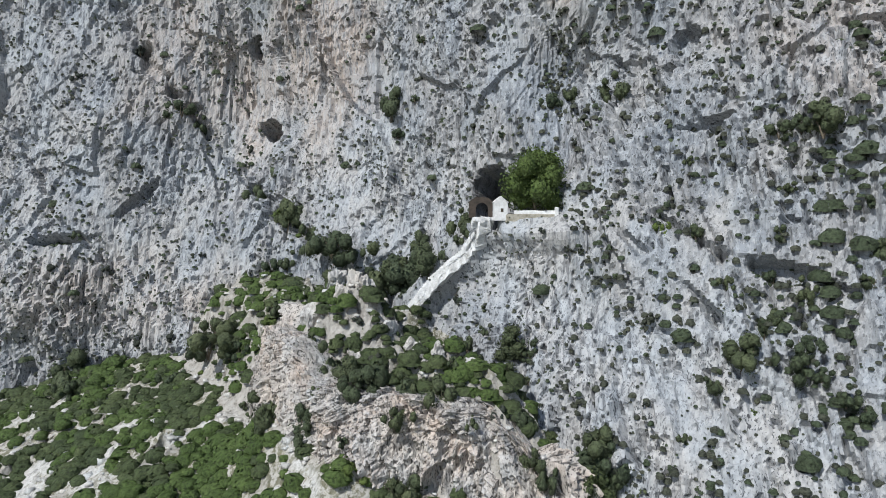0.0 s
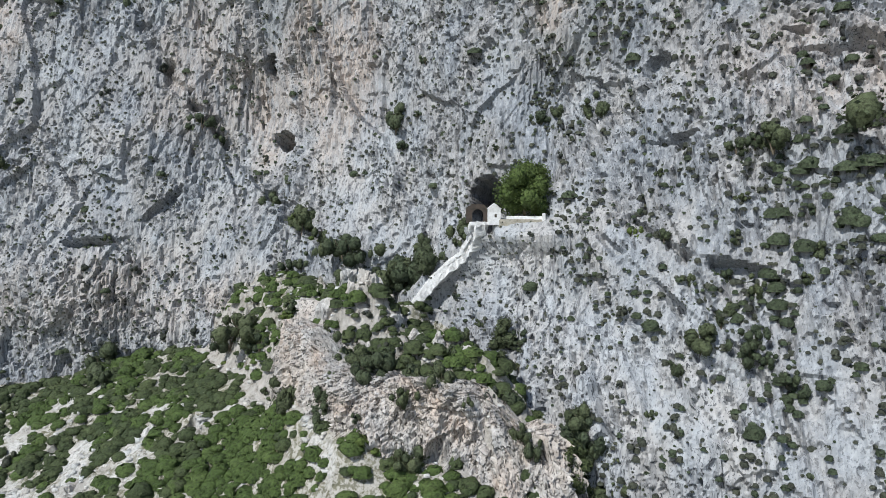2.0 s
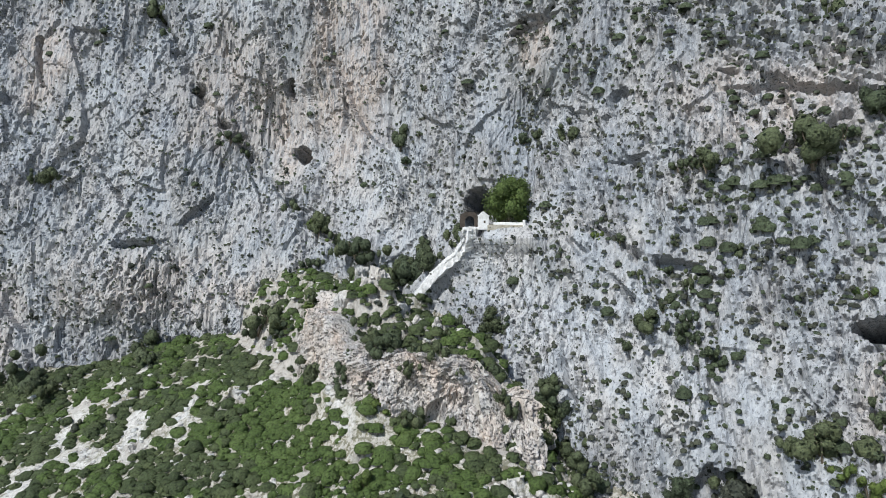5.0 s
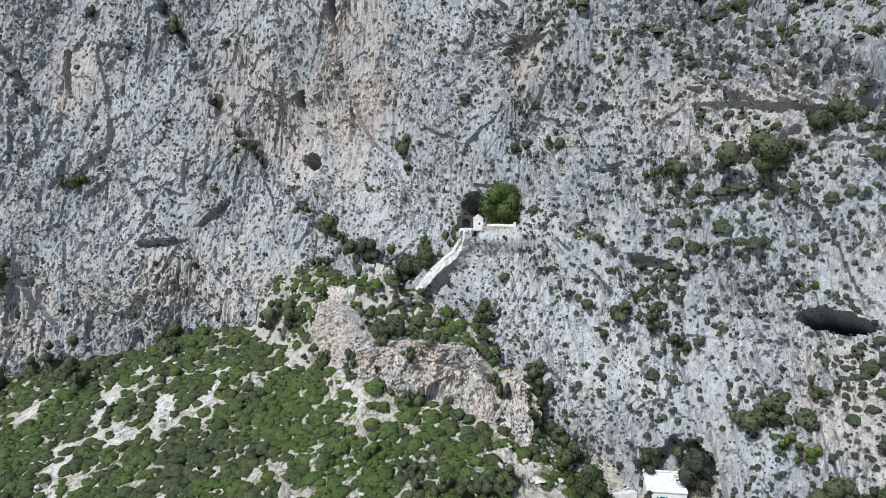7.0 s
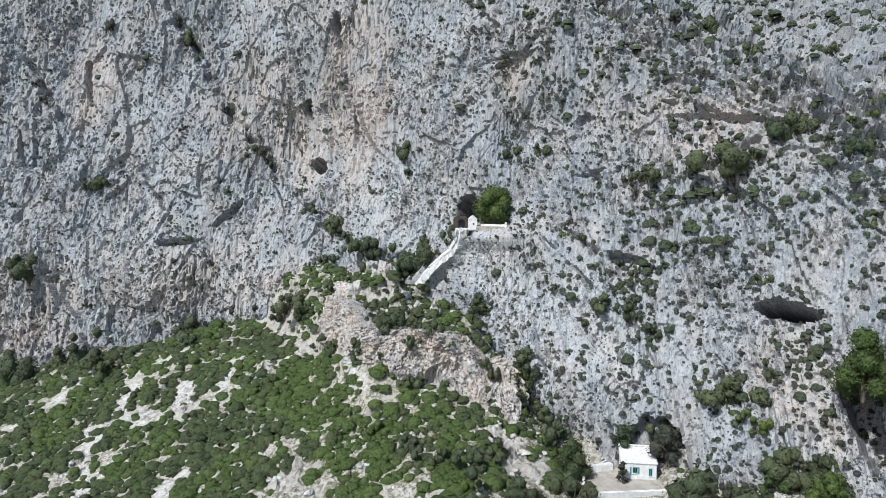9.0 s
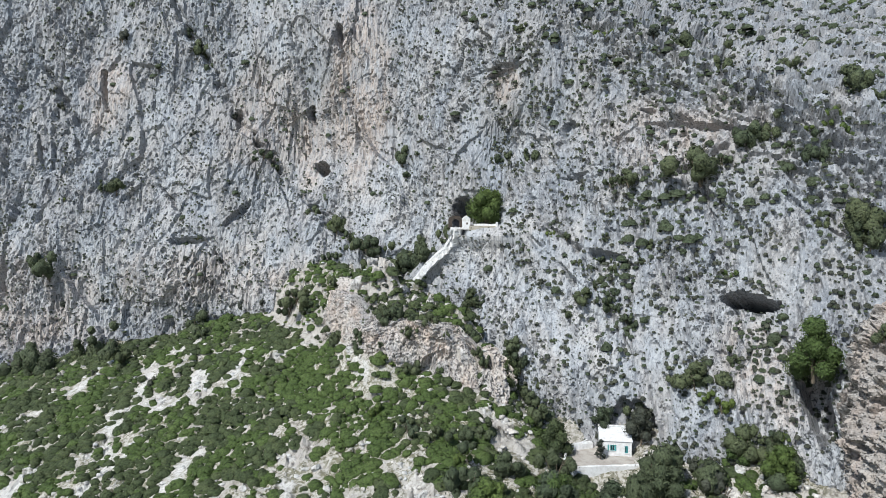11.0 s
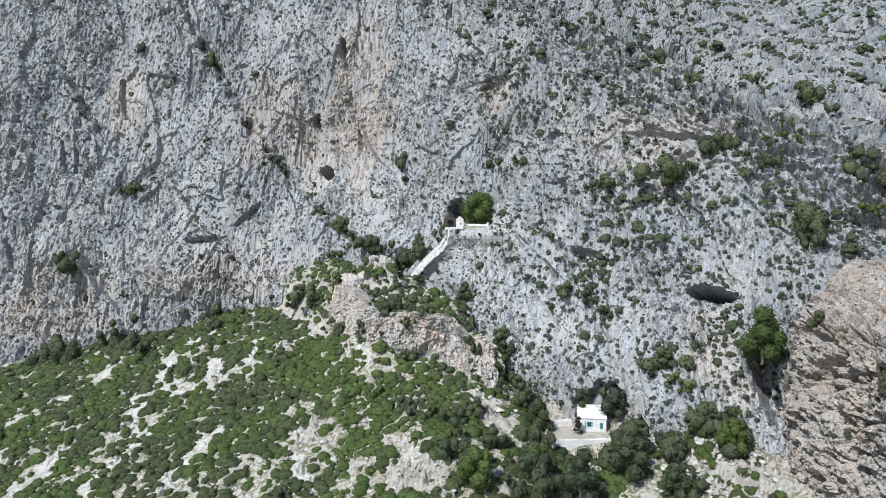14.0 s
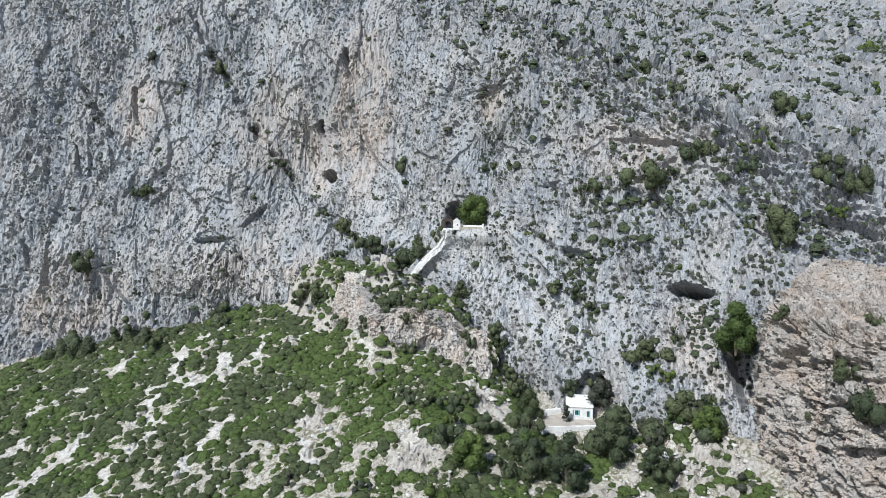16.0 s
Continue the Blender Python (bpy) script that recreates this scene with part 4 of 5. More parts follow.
CLIFF_DARK_D = [(51.5, 90.2, 2.4), (52.4, 73.7, 1.9), (54.3, 74.9, 1.8), (56.3, 72.6, 1.7), (57.5, 60.7, 1.3), (58.8, 71.3, 1.9), (61.5, 60.6, 2.2), (62.0, 88.0, 1.6), (62.2, 58.8, 2.0), (64.9, 86.3, 1.7), (68.6, 81.6, 1.9), (68.8, 70.2, 1.8), (70.2, 79.8, 1.5), (70.7, 90.6, 1.5), (70.7, 69.7, 1.8), (71.3, 79.1, 2.1), (73.4, 66.8, 1.7), (74.3, 100.2, 1.5), (75.6, 74.6, 1.3), (100.1, 98.7, 1.7), (113.9, 130.4, 3.2)]
CLIFF_DARK_E = [(-6.6, 51.4, 2.5), (-3.4, 52.3, 2.3), (-5.0, 53.4, 2.0), (2.2, 60.6, 1.0), (2.2, 59.4, 1.2), (2.3, 58.1, 1.2), (2.2, 56.8, 1.0), (-19.6, 57.4, 2.0), (-22.2, 59.0, 1.7), (-13.0, 55.0, 2.2)]
CLIFF_FRESH_A = [(-92.7, 66.4, 1.5), (-23.7, 60.0, 1.4), (-20.7, 56.7, 1.5), (3.0, 59.3, 1.0), (22.3, 58.6, 1.2), (26.4, 43.5, 0.5), (28.4, 54.7, 1.2), (34.9, 99.5, 2.4), (42.2, 35.6, 1.9), (43.4, 34.4, 1.7), (46.9, 53.6, 1.6), (49.3, 32.1, 1.4), (59.0, 76.2, 1.4), (62.5, 77.0, 2.1), (64.4, 75.9, 1.9), (68.5, 63.7, 1.8), (69.8, 63.2, 1.5), (97.7, 89.0, 2.2), (116.6, 122.8, 3.9), (120.5, 108.2, 4.3)]
CLIFF_GREY_A = [(-100.5, 95.4, 1.6), (-99.8, 64.4, 1.5), (-97.0, 91.1, 1.7), (-90.8, 41.2, 1.6), (-82.1, 109.2, 1.7), (-80.3, 42.1, 1.4), (-65.2, 50.3, 1.3), (-60.7, 82.9, 1.0), (-58.6, 51.7, 1.0), (-50.9, 51.7, 0.9), (-50.4, 87.7, 1.4), (-45.6, 41.0, 0.9), (-44.7, 51.0, 0.8), (-40.1, 42.2, 1.3), (-36.2, 54.0, 0.7), (-31.7, 71.1, 1.2), (-29.6, 87.4, 2.0), (-24.5, 82.2, 0.7), (-18.2, 79.3, 1.0), (1.5, 50.2, 0.9), (3.5, 71.7, 0.6), (10.8, 58.2, 0.6), (13.1, 56.6, 0.5), (14.4, 56.3, 0.5), (15.5, 68.0, 0.9), (17.6, 81.3, 0.7), (19.6, 42.2, 0.5), (20.8, 49.9, 0.7), (29.0, 71.9, 0.8), (30.8, 102.6, 1.0), (39.6, 25.6, 1.9), (42.3, 96.4, 1.4)]
CLIFF_GREY_B = [(53.6, 81.2, 1.1), (63.2, 94.9, 1.5), (92.7, 99.8, 1.6)]
HILL_DARK_A = [(-97.7, 97.5, 3.2), (-91.2, 93.5, 3.1), (-79.6, 96.7, 2.8), (-74.1, 93.6, 3.0), (-67.5, 88.0, 2.3), (-51.1, 90.3, 1.5), (-36.7, 89.3, 1.7), (-32.2, 89.8, 1.8), (-30.3, 88.7, 1.6), (-27.4, 84.8, 1.8), (-25.7, 82.5, 1.3), (-23.7, 78.0, 1.3), (-21.3, 81.0, 0.9), (-21.0, 82.4, 1.1), (-18.4, 70.4, 2.2), (-17.1, 69.1, 1.8), (-14.3, 64.9, 1.3), (-13.6, 63.7, 1.1), (-11.5, 68.5, 1.7), (-10.5, 69.5, 0.8), (-9.5, 66.5, 1.4), (-6.6, 63.5, 1.6), (-5.0, 61.3, 1.2), (-4.4, 57.8, 1.6), (-3.7, 46.1, 2.1), (-3.5, 63.2, 1.3), (-2.8, 57.8, 1.3), (-2.1, 60.9, 1.1), (-1.5, 46.3, 2.1), (0.8, 42.2, 1.1), (0.9, 63.3, 0.8), (5.2, 41.8, 1.8)]
HILL_DARK_B = [(5.7, 32.6, 2.4), (7.7, 42.5, 1.6), (7.8, 57.1, 0.9), (8.1, 33.2, 2.0), (10.8, 36.0, 1.6), (13.8, 26.7, 1.9), (16.6, 31.5, 1.8), (16.7, 36.8, 1.6), (17.5, 27.5, 2.1), (18.3, 39.1, 2.0), (31.9, 33.8, 2.9), (29.4, 33.0, 1.5), (36.1, 23.5, 1.7), (38.9, 26.6, 1.8)]
HILL_FRESH_A = [(-32.6, 88.8, 1.5), (-21.5, 83.0, 1.5), (-11.4, 53.2, 1.8), (-8.8, 51.0, 2.0), (-7.5, 59.0, 1.7), (-7.0, 59.1, 1.7), (-2.2, 57.7, 1.4), (2.1, 22.7, 2.9), (4.9, 36.9, 2.0)]
HILL_GREY_A = [(-74.0, 85.9, 1.1), (-57.7, 77.0, 1.2), (-22.4, 31.2, 1.4), (-12.8, 70.6, 0.8), (-9.6, 26.2, 1.6), (-9.1, 70.8, 0.9), (-6.5, 65.5, 1.3), (-0.8, 63.0, 1.0), (0.8, 60.9, 0.8), (5.0, 59.5, 0.9), (39.1, 30.7, 2.0), (46.8, 18.4, 1.6)]

SHRUB_KINDS = {
    "dark": [make_shrub(400 + k, LEAF_DARK, "dense dark green evergreen shrub rooted in rock") for k in range(5)],
    "fresh": [make_shrub(420 + k, LEAF_GREEN, "bushy fresh green shrub on a rocky ledge") for k in range(4)],
    "grey": [make_shrub(440 + k, LEAF_GREY, "sparse grey-green shrub growing from bare rock", 260) for k in range(4)],
}
USED = set()


def set_shrub(kind, place, radius, rng, outward=None):
    base = rng.choice(SHRUB_KINDS[kind])
    size = radius * rng.uniform(0.82, 0.95) * (1.0 if radius > 1.5 else 0.85)
    m = Matrix.Translation(place) @ Matrix.Rotation(rng.uniform(0, 6.28), 4, "Z") @ Matrix.Diagonal((size, size * rng.uniform(0.85, 1.1), size * rng.uniform(0.9, 1.15), 1))
    if base.name in USED:
        made = copy_thing(base, m)
    else:
        USED.add(base.name)
        base.matrix_basis = m
        made = base
    tagged(made, group="shrubs on the rocks")
    return made


def set_shrubs():
    rng = random.Random(5)
    for kind, rows in (("dark", CLIFF_DARK_A + CLIFF_DARK_B + CLIFF_DARK_C + CLIFF_DARK_D + CLIFF_DARK_E), ("fresh", CLIFF_FRESH_A), ("grey", CLIFF_GREY_A + CLIFF_GREY_B)):
        for x, z, r in rows:
            p = Vector([float(q) for q in cliff_point(x, z)])
            out = Vector(face_out(np.array(x), np.array(z)).tolist())
            set_shrub(kind, p + out * (0.25 * r) - Vector((0, 0, 0.7 * r)), r, rng)
    for s_at, v_at, r in ((0.30, 0.75, 1.2), (0.42, 0.55, 1.1), (0.45, 0.8, 1.3), (0.50, 0.62, 1.2), (0.56, 0.85, 1.5), (0.60, 0.45, 1.2), (0.66, 0.72, 1.4), (0.72, 0.5, 1.1), (0.78, 0.8, 1.3), (0.52, 0.2, 1.0), (0.38, 0.25, 1.0), (0.84, 0.6, 1.2)):
        p = Vector([float(q) for q in spur_point(np.array(s_at), np.array(v_at))])
        set_shrub("dark", p - Vector((0, 0.2, 0.5 * r)), r, rng)
    for s_at, v_at, r in ((0.47, 0.40, 1.5), (0.50, 0.50, 1.3), (0.53, 0.44, 1.7), (0.44, 0.62, 1.1), (0.50, 0.63, 1.2), (0.40, 0.60, 1.0), (0.46, 0.24, 1.0)):
        p = Vector([float(q) for q in crag_point(np.array(s_at), np.array(v_at))])
        set_shrub("dark", p - Vector((-0.3, 0.2, 0.6 * r)), r, rng)
    for kind, rows in (("dark", HILL_DARK_A + HILL_DARK_B), ("fresh", HILL_FRESH_A), ("grey", HILL_GREY_A)):
        for x, y, r in rows:
            z = float(ground(np.array(x), np.array(y)))
            set_shrub(kind, Vector((x, y - 0.4 * r, z - 0.35 * r)), r, rng)


set_shrubs()


# ---- building materials ----
def plain(name, colour, worn, rough=0.85, scale=3.0, bump=0.01):
    """A surface of one paint or stone with wear at two scales."""
    m, nt, bsdf = material(name, rough)
    c = mix_node(nt, ramp_node(nt, noise_node(nt, scale, 6.0, rough=0.7), [(0.42, 0.0), (0.68, 1.0)]), colour, worn)
    c = mix_node(nt, 0.5, c, ramp_node(nt, noise_node(nt, scale * 9, 4.0), [(0.3, 0.75), (0.6, 1.0)]), "MULTIPLY")
    nt.links.new(c, bsdf.inputs["Base Color"])
    bump_node(nt, bsdf, noise_node(nt, scale * 6, 5.0), bump)
    return m


WHITEWASH = plain("whitewash", (0.74, 0.745, 0.75), (0.55, 0.55, 0.54), 0.8, 1.6, 0.05)
LIMEWASH = plain("limewashed_rubble", (0.80, 0.80, 0.80), (0.50, 0.50, 0.49), 0.9, 1.1, 0.15)
RUBBLE = plain("dry_rubble", (0.36, 0.34, 0.29), (0.20, 0.18, 0.13), 0.9, 2.2, 0.08)
SCREED = plain("terrace_screed", (0.44, 0.41, 0.37), (0.30, 0.27, 0.24), 0.9, 0.9, 0.02)
SOOT_STONE = plain("sooty_stone", (0.075, 0.06, 0.05), (0.04, 0.035, 0.03), 0.9, 1.6, 0.05)
TEAL_PAINT = plain("teal_paint", (0.05, 0.26, 0.27), (0.09, 0.30, 0.30), 0.5, 4.0, 0.003)
DARK_WOOD = plain("dark_wood", (0.05, 0.04, 0.03), (0.09, 0.07, 0.05), 0.7, 4.0, 0.004)
GLASS = bpy.data.materials.new("window_glass")
GLASS.use_nodes = True
GLASS.node_tree.nodes["Principled BSDF"].inputs["Base Color"].default_value = (0.02, 0.025, 0.03, 1)
GLASS.node_tree.nodes["Principled BSDF"].inputs["Roughness"].default_value = 0.08


def box(bm, x0, x1, y0, y1, z0, z1, wobble=0.0, rng=random.Random(1)):
    j = lambda: rng.uniform(-wobble, wobble)
    v = [bm.verts.new((x + j(), y + j(), z + j())) for z in (z0, z1) for x, y in ((x0, y0), (x1, y0), (x1, y1), (x0, y1))]
    for q in ((3, 2, 1, 0), (4, 5, 6, 7), (0, 1, 5, 4), (1, 2, 6, 5), (2, 3, 7, 6), (3, 0, 4, 7)):
        bm.faces.new([v[k] for k in q])


def prism(bm, outline, z0, z1):
    """An upright prism over a plan outline, counter-clockwise."""
    lo = [bm.verts.new((x, y, z0)) for x, y in outline]
    hi = [bm.verts.new((x, y, z1)) for x, y in outline]
    bm.faces.new(lo[::-1])
    bm.faces.new(hi)
    for k in range(len(lo)):
        n = (k + 1) % len(lo)
        bm.faces.new((lo[k], lo[n], hi[n], hi[k]))


def soften(bm, width, segments=2):
    bmesh.ops.bevel(bm, geom=bm.edges[:], offset=width, segments=segments, affect="EDGES", profile=0.6)


def wall_run(bm, pts, thick, low, high, rng, rough=0.05, every=0.6):
    """A rough low wall along points (x, y, z), from low under to high over them."""
    rows = []
    for (ax, ay, az), (bx, by, bz) in zip(pts, pts[1:]):
        n = max(1, int(math.dist((ax, ay, az), (bx, by, bz)) / every))
        d = Vector((bx - ax, by - ay, 0)).normalized()
        side = Vector((-d.y, d.x, 0)) * thick / 2
        for k in range(n + (bx == pts[-1][0] and by == pts[-1][1])):
            t = k / n
            c = Vector((ax + (bx - ax) * t, ay + (by - ay) * t, az + (bz - az) * t))
            j = lambda: Vector((rng.uniform(-rough, rough), rng.uniform(-rough, rough), rng.uniform(-rough, rough)))
            rows.append([bm.verts.new(c + s * side + Vector((0, 0, h)) + j()) for s, h in ((1, -low), (1, high * 0.85), (0.6, high), (-0.6, high), (-1, high * 0.85), (-1, -low))])
    for a, b in zip(rows, rows[1:]):
        for k in range(6):
            bm.faces.new((a[k], a[(k + 1) % 6], b[(k + 1) % 6], b[k]))
    bm.faces.new(rows[0][::-1])
    bm.faces.new(rows[-1])


# ---- the stairway to the cave ----
def stairway():
    thing = tagged(new("stairway"), "steep whitewashed stone stairway climbing the rock to the cave", "stairway")
    rng = random.Random(21)
    pts = [Vector(p) for p in STAIR]
    lengths = [0.0]
    for a, b in zip(pts, pts[1:]):
        lengths.append(lengths[-1] + (b - a).length)

    def at(t):
        d = t * lengths[-1]
        k = max(i for i in range(len(lengths) - 1) if lengths[i] <= d + 1e-6)
        f = (d - lengths[k]) / (lengths[k + 1] - lengths[k])
        return pts[k].lerp(pts[k + 1], f), (pts[k + 1] - pts[k])

    n = 56
    for k in range(n):
        p, d = at((k + 0.5) / n)
        h = Vector((d.x, d.y, 0)).normalized()
        wide = 1.15 + 0.5 * k / n + rng.uniform(-0.12, 0.12)
        bm = bmesh.new()
        box(bm, -0.28, 0.30, -wide / 2 - 0.25, wide / 2 + 0.6, -0.45, 0.0, 0.03, rng)
        soften(bm, 0.035, 1)
        bm.transform(Matrix.Translation(p) @ Matrix.Rotation(math.atan2(h.y, h.x), 4, "Z"))
        part("step", bm, WHITEWASH, thing)
    bm = bmesh.new()
    wall_run(bm, [tuple(p + Vector((0.1, -0.75, -0.1))) for p in pts], 0.6, 0.6, 0.12, rng, 0.09, 0.45)
    part("kerb", bm, LIMEWASH, thing, "lumpy whitewashed stone kerb")
    bm = bmesh.new()
    wall_run(bm, [tuple(p + Vector((0.35, -0.5, -0.75))) for p in pts], 1.4, 0.7, 0.3, rng, 0.16, 0.4)
    part("retaining_wall", bm, LIMEWASH, thing, "rough whitewashed rubble wall under the steps")


stairway()


# ---- the cave chapel ----
def cave_chapel():
    thing = tagged(new("cave_chapel"), "sooty stone wall with an arched doorway closing the cave", "chapel")
    rng = random.Random(22)
    bm = bmesh.new()
    cx, z0, half, spring = 4.5, 59.6, 0.72, 1.05
    arch = [(cx - half, z0)] + [(cx - half * math.cos(a), z0 + spring + half * math.sin(a)) for a in (math.pi * k / 10 for k in range(11))] + [(cx + half, z0)]
    outer = [(3.0, z0)] + [(3.0 + 2.75 * k / 10, z0 + (2.1 if 0 < k < 10 else 1.7) + 0.35 * math.sin(math.pi * k / 10) + rng.uniform(-0.08, 0.08)) for k in range(11)] + [(5.75, z0)]
    for y0, flip in ((76.2, False), (76.65, True)):
        a = [bm.verts.new((x, y0, z)) for x, z in arch]
        b = [bm.verts.new((x, y0, z)) for x, z in outer]
        for k in range(len(a) - 1):
            q = (a[k], a[k + 1], b[k + 1], b[k])
            bm.faces.new(q[::-1] if flip else q)
    bm.verts.ensure_lookup_table()
    n = len(arch)
    for base in (0, n):
        for k in range(n - 1):
            p, q = base + k, base + k + 1
            bm.faces.new([bm.verts[i] for i in (p, q, q + 2 * n, p + 2 * n)])
    part("wall", bm, SOOT_STONE, thing)
    bm = bmesh.new()
    box(bm, cx - 0.95, cx + 0.95, 75.6, 76.2, z0 - 0.5, z0 + 0.1, 0.03, rng)
    soften(bm, 0.03, 1)
    part("threshold", bm, LIMEWASH, thing, "whitewashed stone threshold")


cave_chapel()


def hut():
    thing = tagged(new("shrine_hut"), "tiny whitewashed gabled hut with one small window", "hut")
    bm = bmesh.new()
    x0, x1, y0, y1, z0, e, r = 5.75, 7.35, 74.6, 76.6, 59.3, 61.35, 62.0
    gable = [(x0, z0), (x1, z0), (x1, e), ((x0 + x1) / 2, r), (x0, e)]
    a, b = [bm.verts.new((x, y0, z)) for x, z in gable], [bm.verts.new((x, y1, z)) for x, z in gable]
    bm.faces.new(a)
    bm.faces.new(b[::-1])
    for k in range(5):
        bm.faces.new((a[k], b[k], b[(k + 1) % 5], a[(k + 1) % 5]))
    soften(bm, 0.06)
    part("wall", bm, WHITEWASH, thing)
    for side in (-1, 1):
        bm = bmesh.new()
        box(bm, 0, 1.12, y0 - 0.1, y1, -0.04, 0.06)
        soften(bm, 0.02, 1)
        tilt = math.atan2(r - e, (x1 - x0) / 2)
        m = Matrix.Translation(((x0 + x1) / 2, 0, r + 0.05)) @ (Matrix.Rotation(tilt, 4, "Y") if side > 0 else Matrix.Rotation(math.pi, 4, "Z") @ Matrix.Rotation(tilt, 4, "Y") @ Matrix.Translation((0, -y0 - y1, 0)))
        bm.transform(m)
        part("roof_slab", bm, WHITEWASH, thing)
    bm = bmesh.new()
    box(bm, 6.55, 6.85, y0 - 0.02, y0 + 0.05, 60.3, 60.7)
    win = part("window", bm, DARK_WOOD, thing, "small dark square window")
    return thing


hut()


def terrace_walls():
    rng = random.Random(23)
    ledge = new("ledge_terrace")
    tagged(ledge, "level rubble terrace before the cave under a tree", "terrace")
    bm = bmesh.new()
    prism(bm, [(7.0, 74.7), (8.0, 74.0), (12.5, 71.3), (14.4, 73), (13, 76), (9, 79), (7.0, 78.5)], 59.0, 60.08)
    soften(bm, 0.12, 1)
    part("platform", bm, RUBBLE, ledge)
    bm = bmesh.new()
    wall_run(bm, [(8.1, 74.2, 60.1), (10.3, 72.9, 60.1), (12.3, 71.7, 60.1)], 0.3, 0.12, 0.34, rng, 0.03, 0.7)
    part("parapet", bm, WHITEWASH, ledge, "low whitewashed parapet wall")
    bm = bmesh.new()
    box(bm, 12.15, 12.55, 71.4, 71.8, 59.8, 60.8, 0.03, rng)
    soften(bm, 0.05)
    part("pillar", bm, WHITEWASH, ledge, "whitewashed end pillar")


terrace_walls()


# ---- the white house below the cliff ----
def house():
    thing = tagged(new("chapel_house"), "small whitewashed one-storey house with teal windows at the cliff foot", "house")
    m = Matrix.Translation((26.3, 44.4, 24.85)) @ Matrix.Rotation(radians(-9), 4, "Z")
    wide, deep, high = 4.75, 3.7, 2.3

    def put(name, bm, mat, parent=thing, label=""):
        bm.transform(m)
        return part(name, bm, mat, parent, label)

    holes = [(1.5, 2.2, 0.85, 1.75), (3.7, 4.2, 0.55, 1.65)]
    # front wall with its two openings, then the other walls
    bm = bmesh.new()
    xs = sorted({0, wide, *(h[0] for h in holes), *(h[1] for h in holes)})
    zs = sorted({-0.8, high, *(h[2] for h in holes), *(h[3] for h in holes)})
    for a, b in zip(xs, xs[1:]):
        for c, d in zip(zs, zs[1:]):
            if not any(h[0] <= a and b <= h[1] and h[2] <= c and d <= h[3] for h in holes):
                box(bm, a, b, 0, 0.4, c, d)
    bmesh.ops.remove_doubles(bm, verts=bm.verts[:], dist=0.001)
    put("front_wall", bm, WHITEWASH)
    for name, args in (("side_wall", (0, 0.4, 0.4, deep, -0.8, high)), ("side_wall", (wide - 0.4, wide, 0.4, deep, -0.8, high)), ("back_wall", (0.4, wide - 0.4, deep - 0.4, deep, -0.8, high + 1.05))):
        bm = bmesh.new()
        box(bm, *args)
        put(name, bm, WHITEWASH)
    # a roof that rises to the back, with a thin eave and raised rim
    bm = bmesh.new()
    v = [bm.verts.new(p) for p in ((-0.12, -0.15, high), (wide + 0.12, -0.15, high), (wide + 0.12, deep + 0.1, high + 1.1), (-0.12, deep + 0.1, high + 1.1),
                                   (-0.12, -0.15, high + 0.16), (wide + 0.12, -0.15, high + 0.16), (wide + 0.12, deep + 0.1, high + 1.25), (-0.12, deep + 0.1, high + 1.25))]
    for q in ((3, 2, 1, 0), (4, 5, 6, 7), (0, 1, 5, 4), (1, 2, 6, 5), (2, 3, 7, 6), (3, 0, 4, 7)):
        bm.faces.new([v[k] for k in q])
    soften(bm, 0.03)
    roof = put("roof", bm, WHITEWASH)
    bm = bmesh.new()
    box(bm, -0.05, wide + 0.05, deep - 0.25, deep + 0.12, high + 1.23, high + 1.42)
    soften(bm, 0.04)
    put("ridge", bm, WHITEWASH, roof)
    for x0, x1, z0, z1 in holes:
        bm = bmesh.new()
        for a in ((x0, x0 + 0.09, z0, z1), (x1 - 0.09, x1, z0, z1), (x0 + 0.09, x1 - 0.09, z0, z0 + 0.09), (x0 + 0.09, x1 - 0.09, z1 - 0.09, z1), ((x0 + x1) / 2 - 0.03, (x0 + x1) / 2 + 0.03, z0 + 0.09, z1 - 0.09)):
            box(bm, a[0], a[1], 0.04, 0.14, a[2], a[3])
        window = put("window", bm, TEAL_PAINT, thing, "teal painted window frame")
        bm = bmesh.new()
        box(bm, x0 + 0.08, x1 - 0.08, 0.09, 0.11, z0 + 0.08, z1 - 0.08)
        put("pane", bm, GLASS, window)
        for side in (0, 1):
            bm = bmesh.new()
            w = (x1 - x0) / 2
            hinge = x0 - w - 0.02 if side == 0 else x1 + 0.02
            box(bm, hinge, hinge + w * 0.6, -0.06, -0.01, z0, z1)
            put("shutter", bm, TEAL_PAINT if z0 > 0.8 else WHITEWASH, window)
        bm = bmesh.new()
        box(bm, x0 - 0.1, x1 + 0.1, -0.1, 0.06, z0 - 0.09, z0)
        put("sill", bm, WHITEWASH, window)


house()


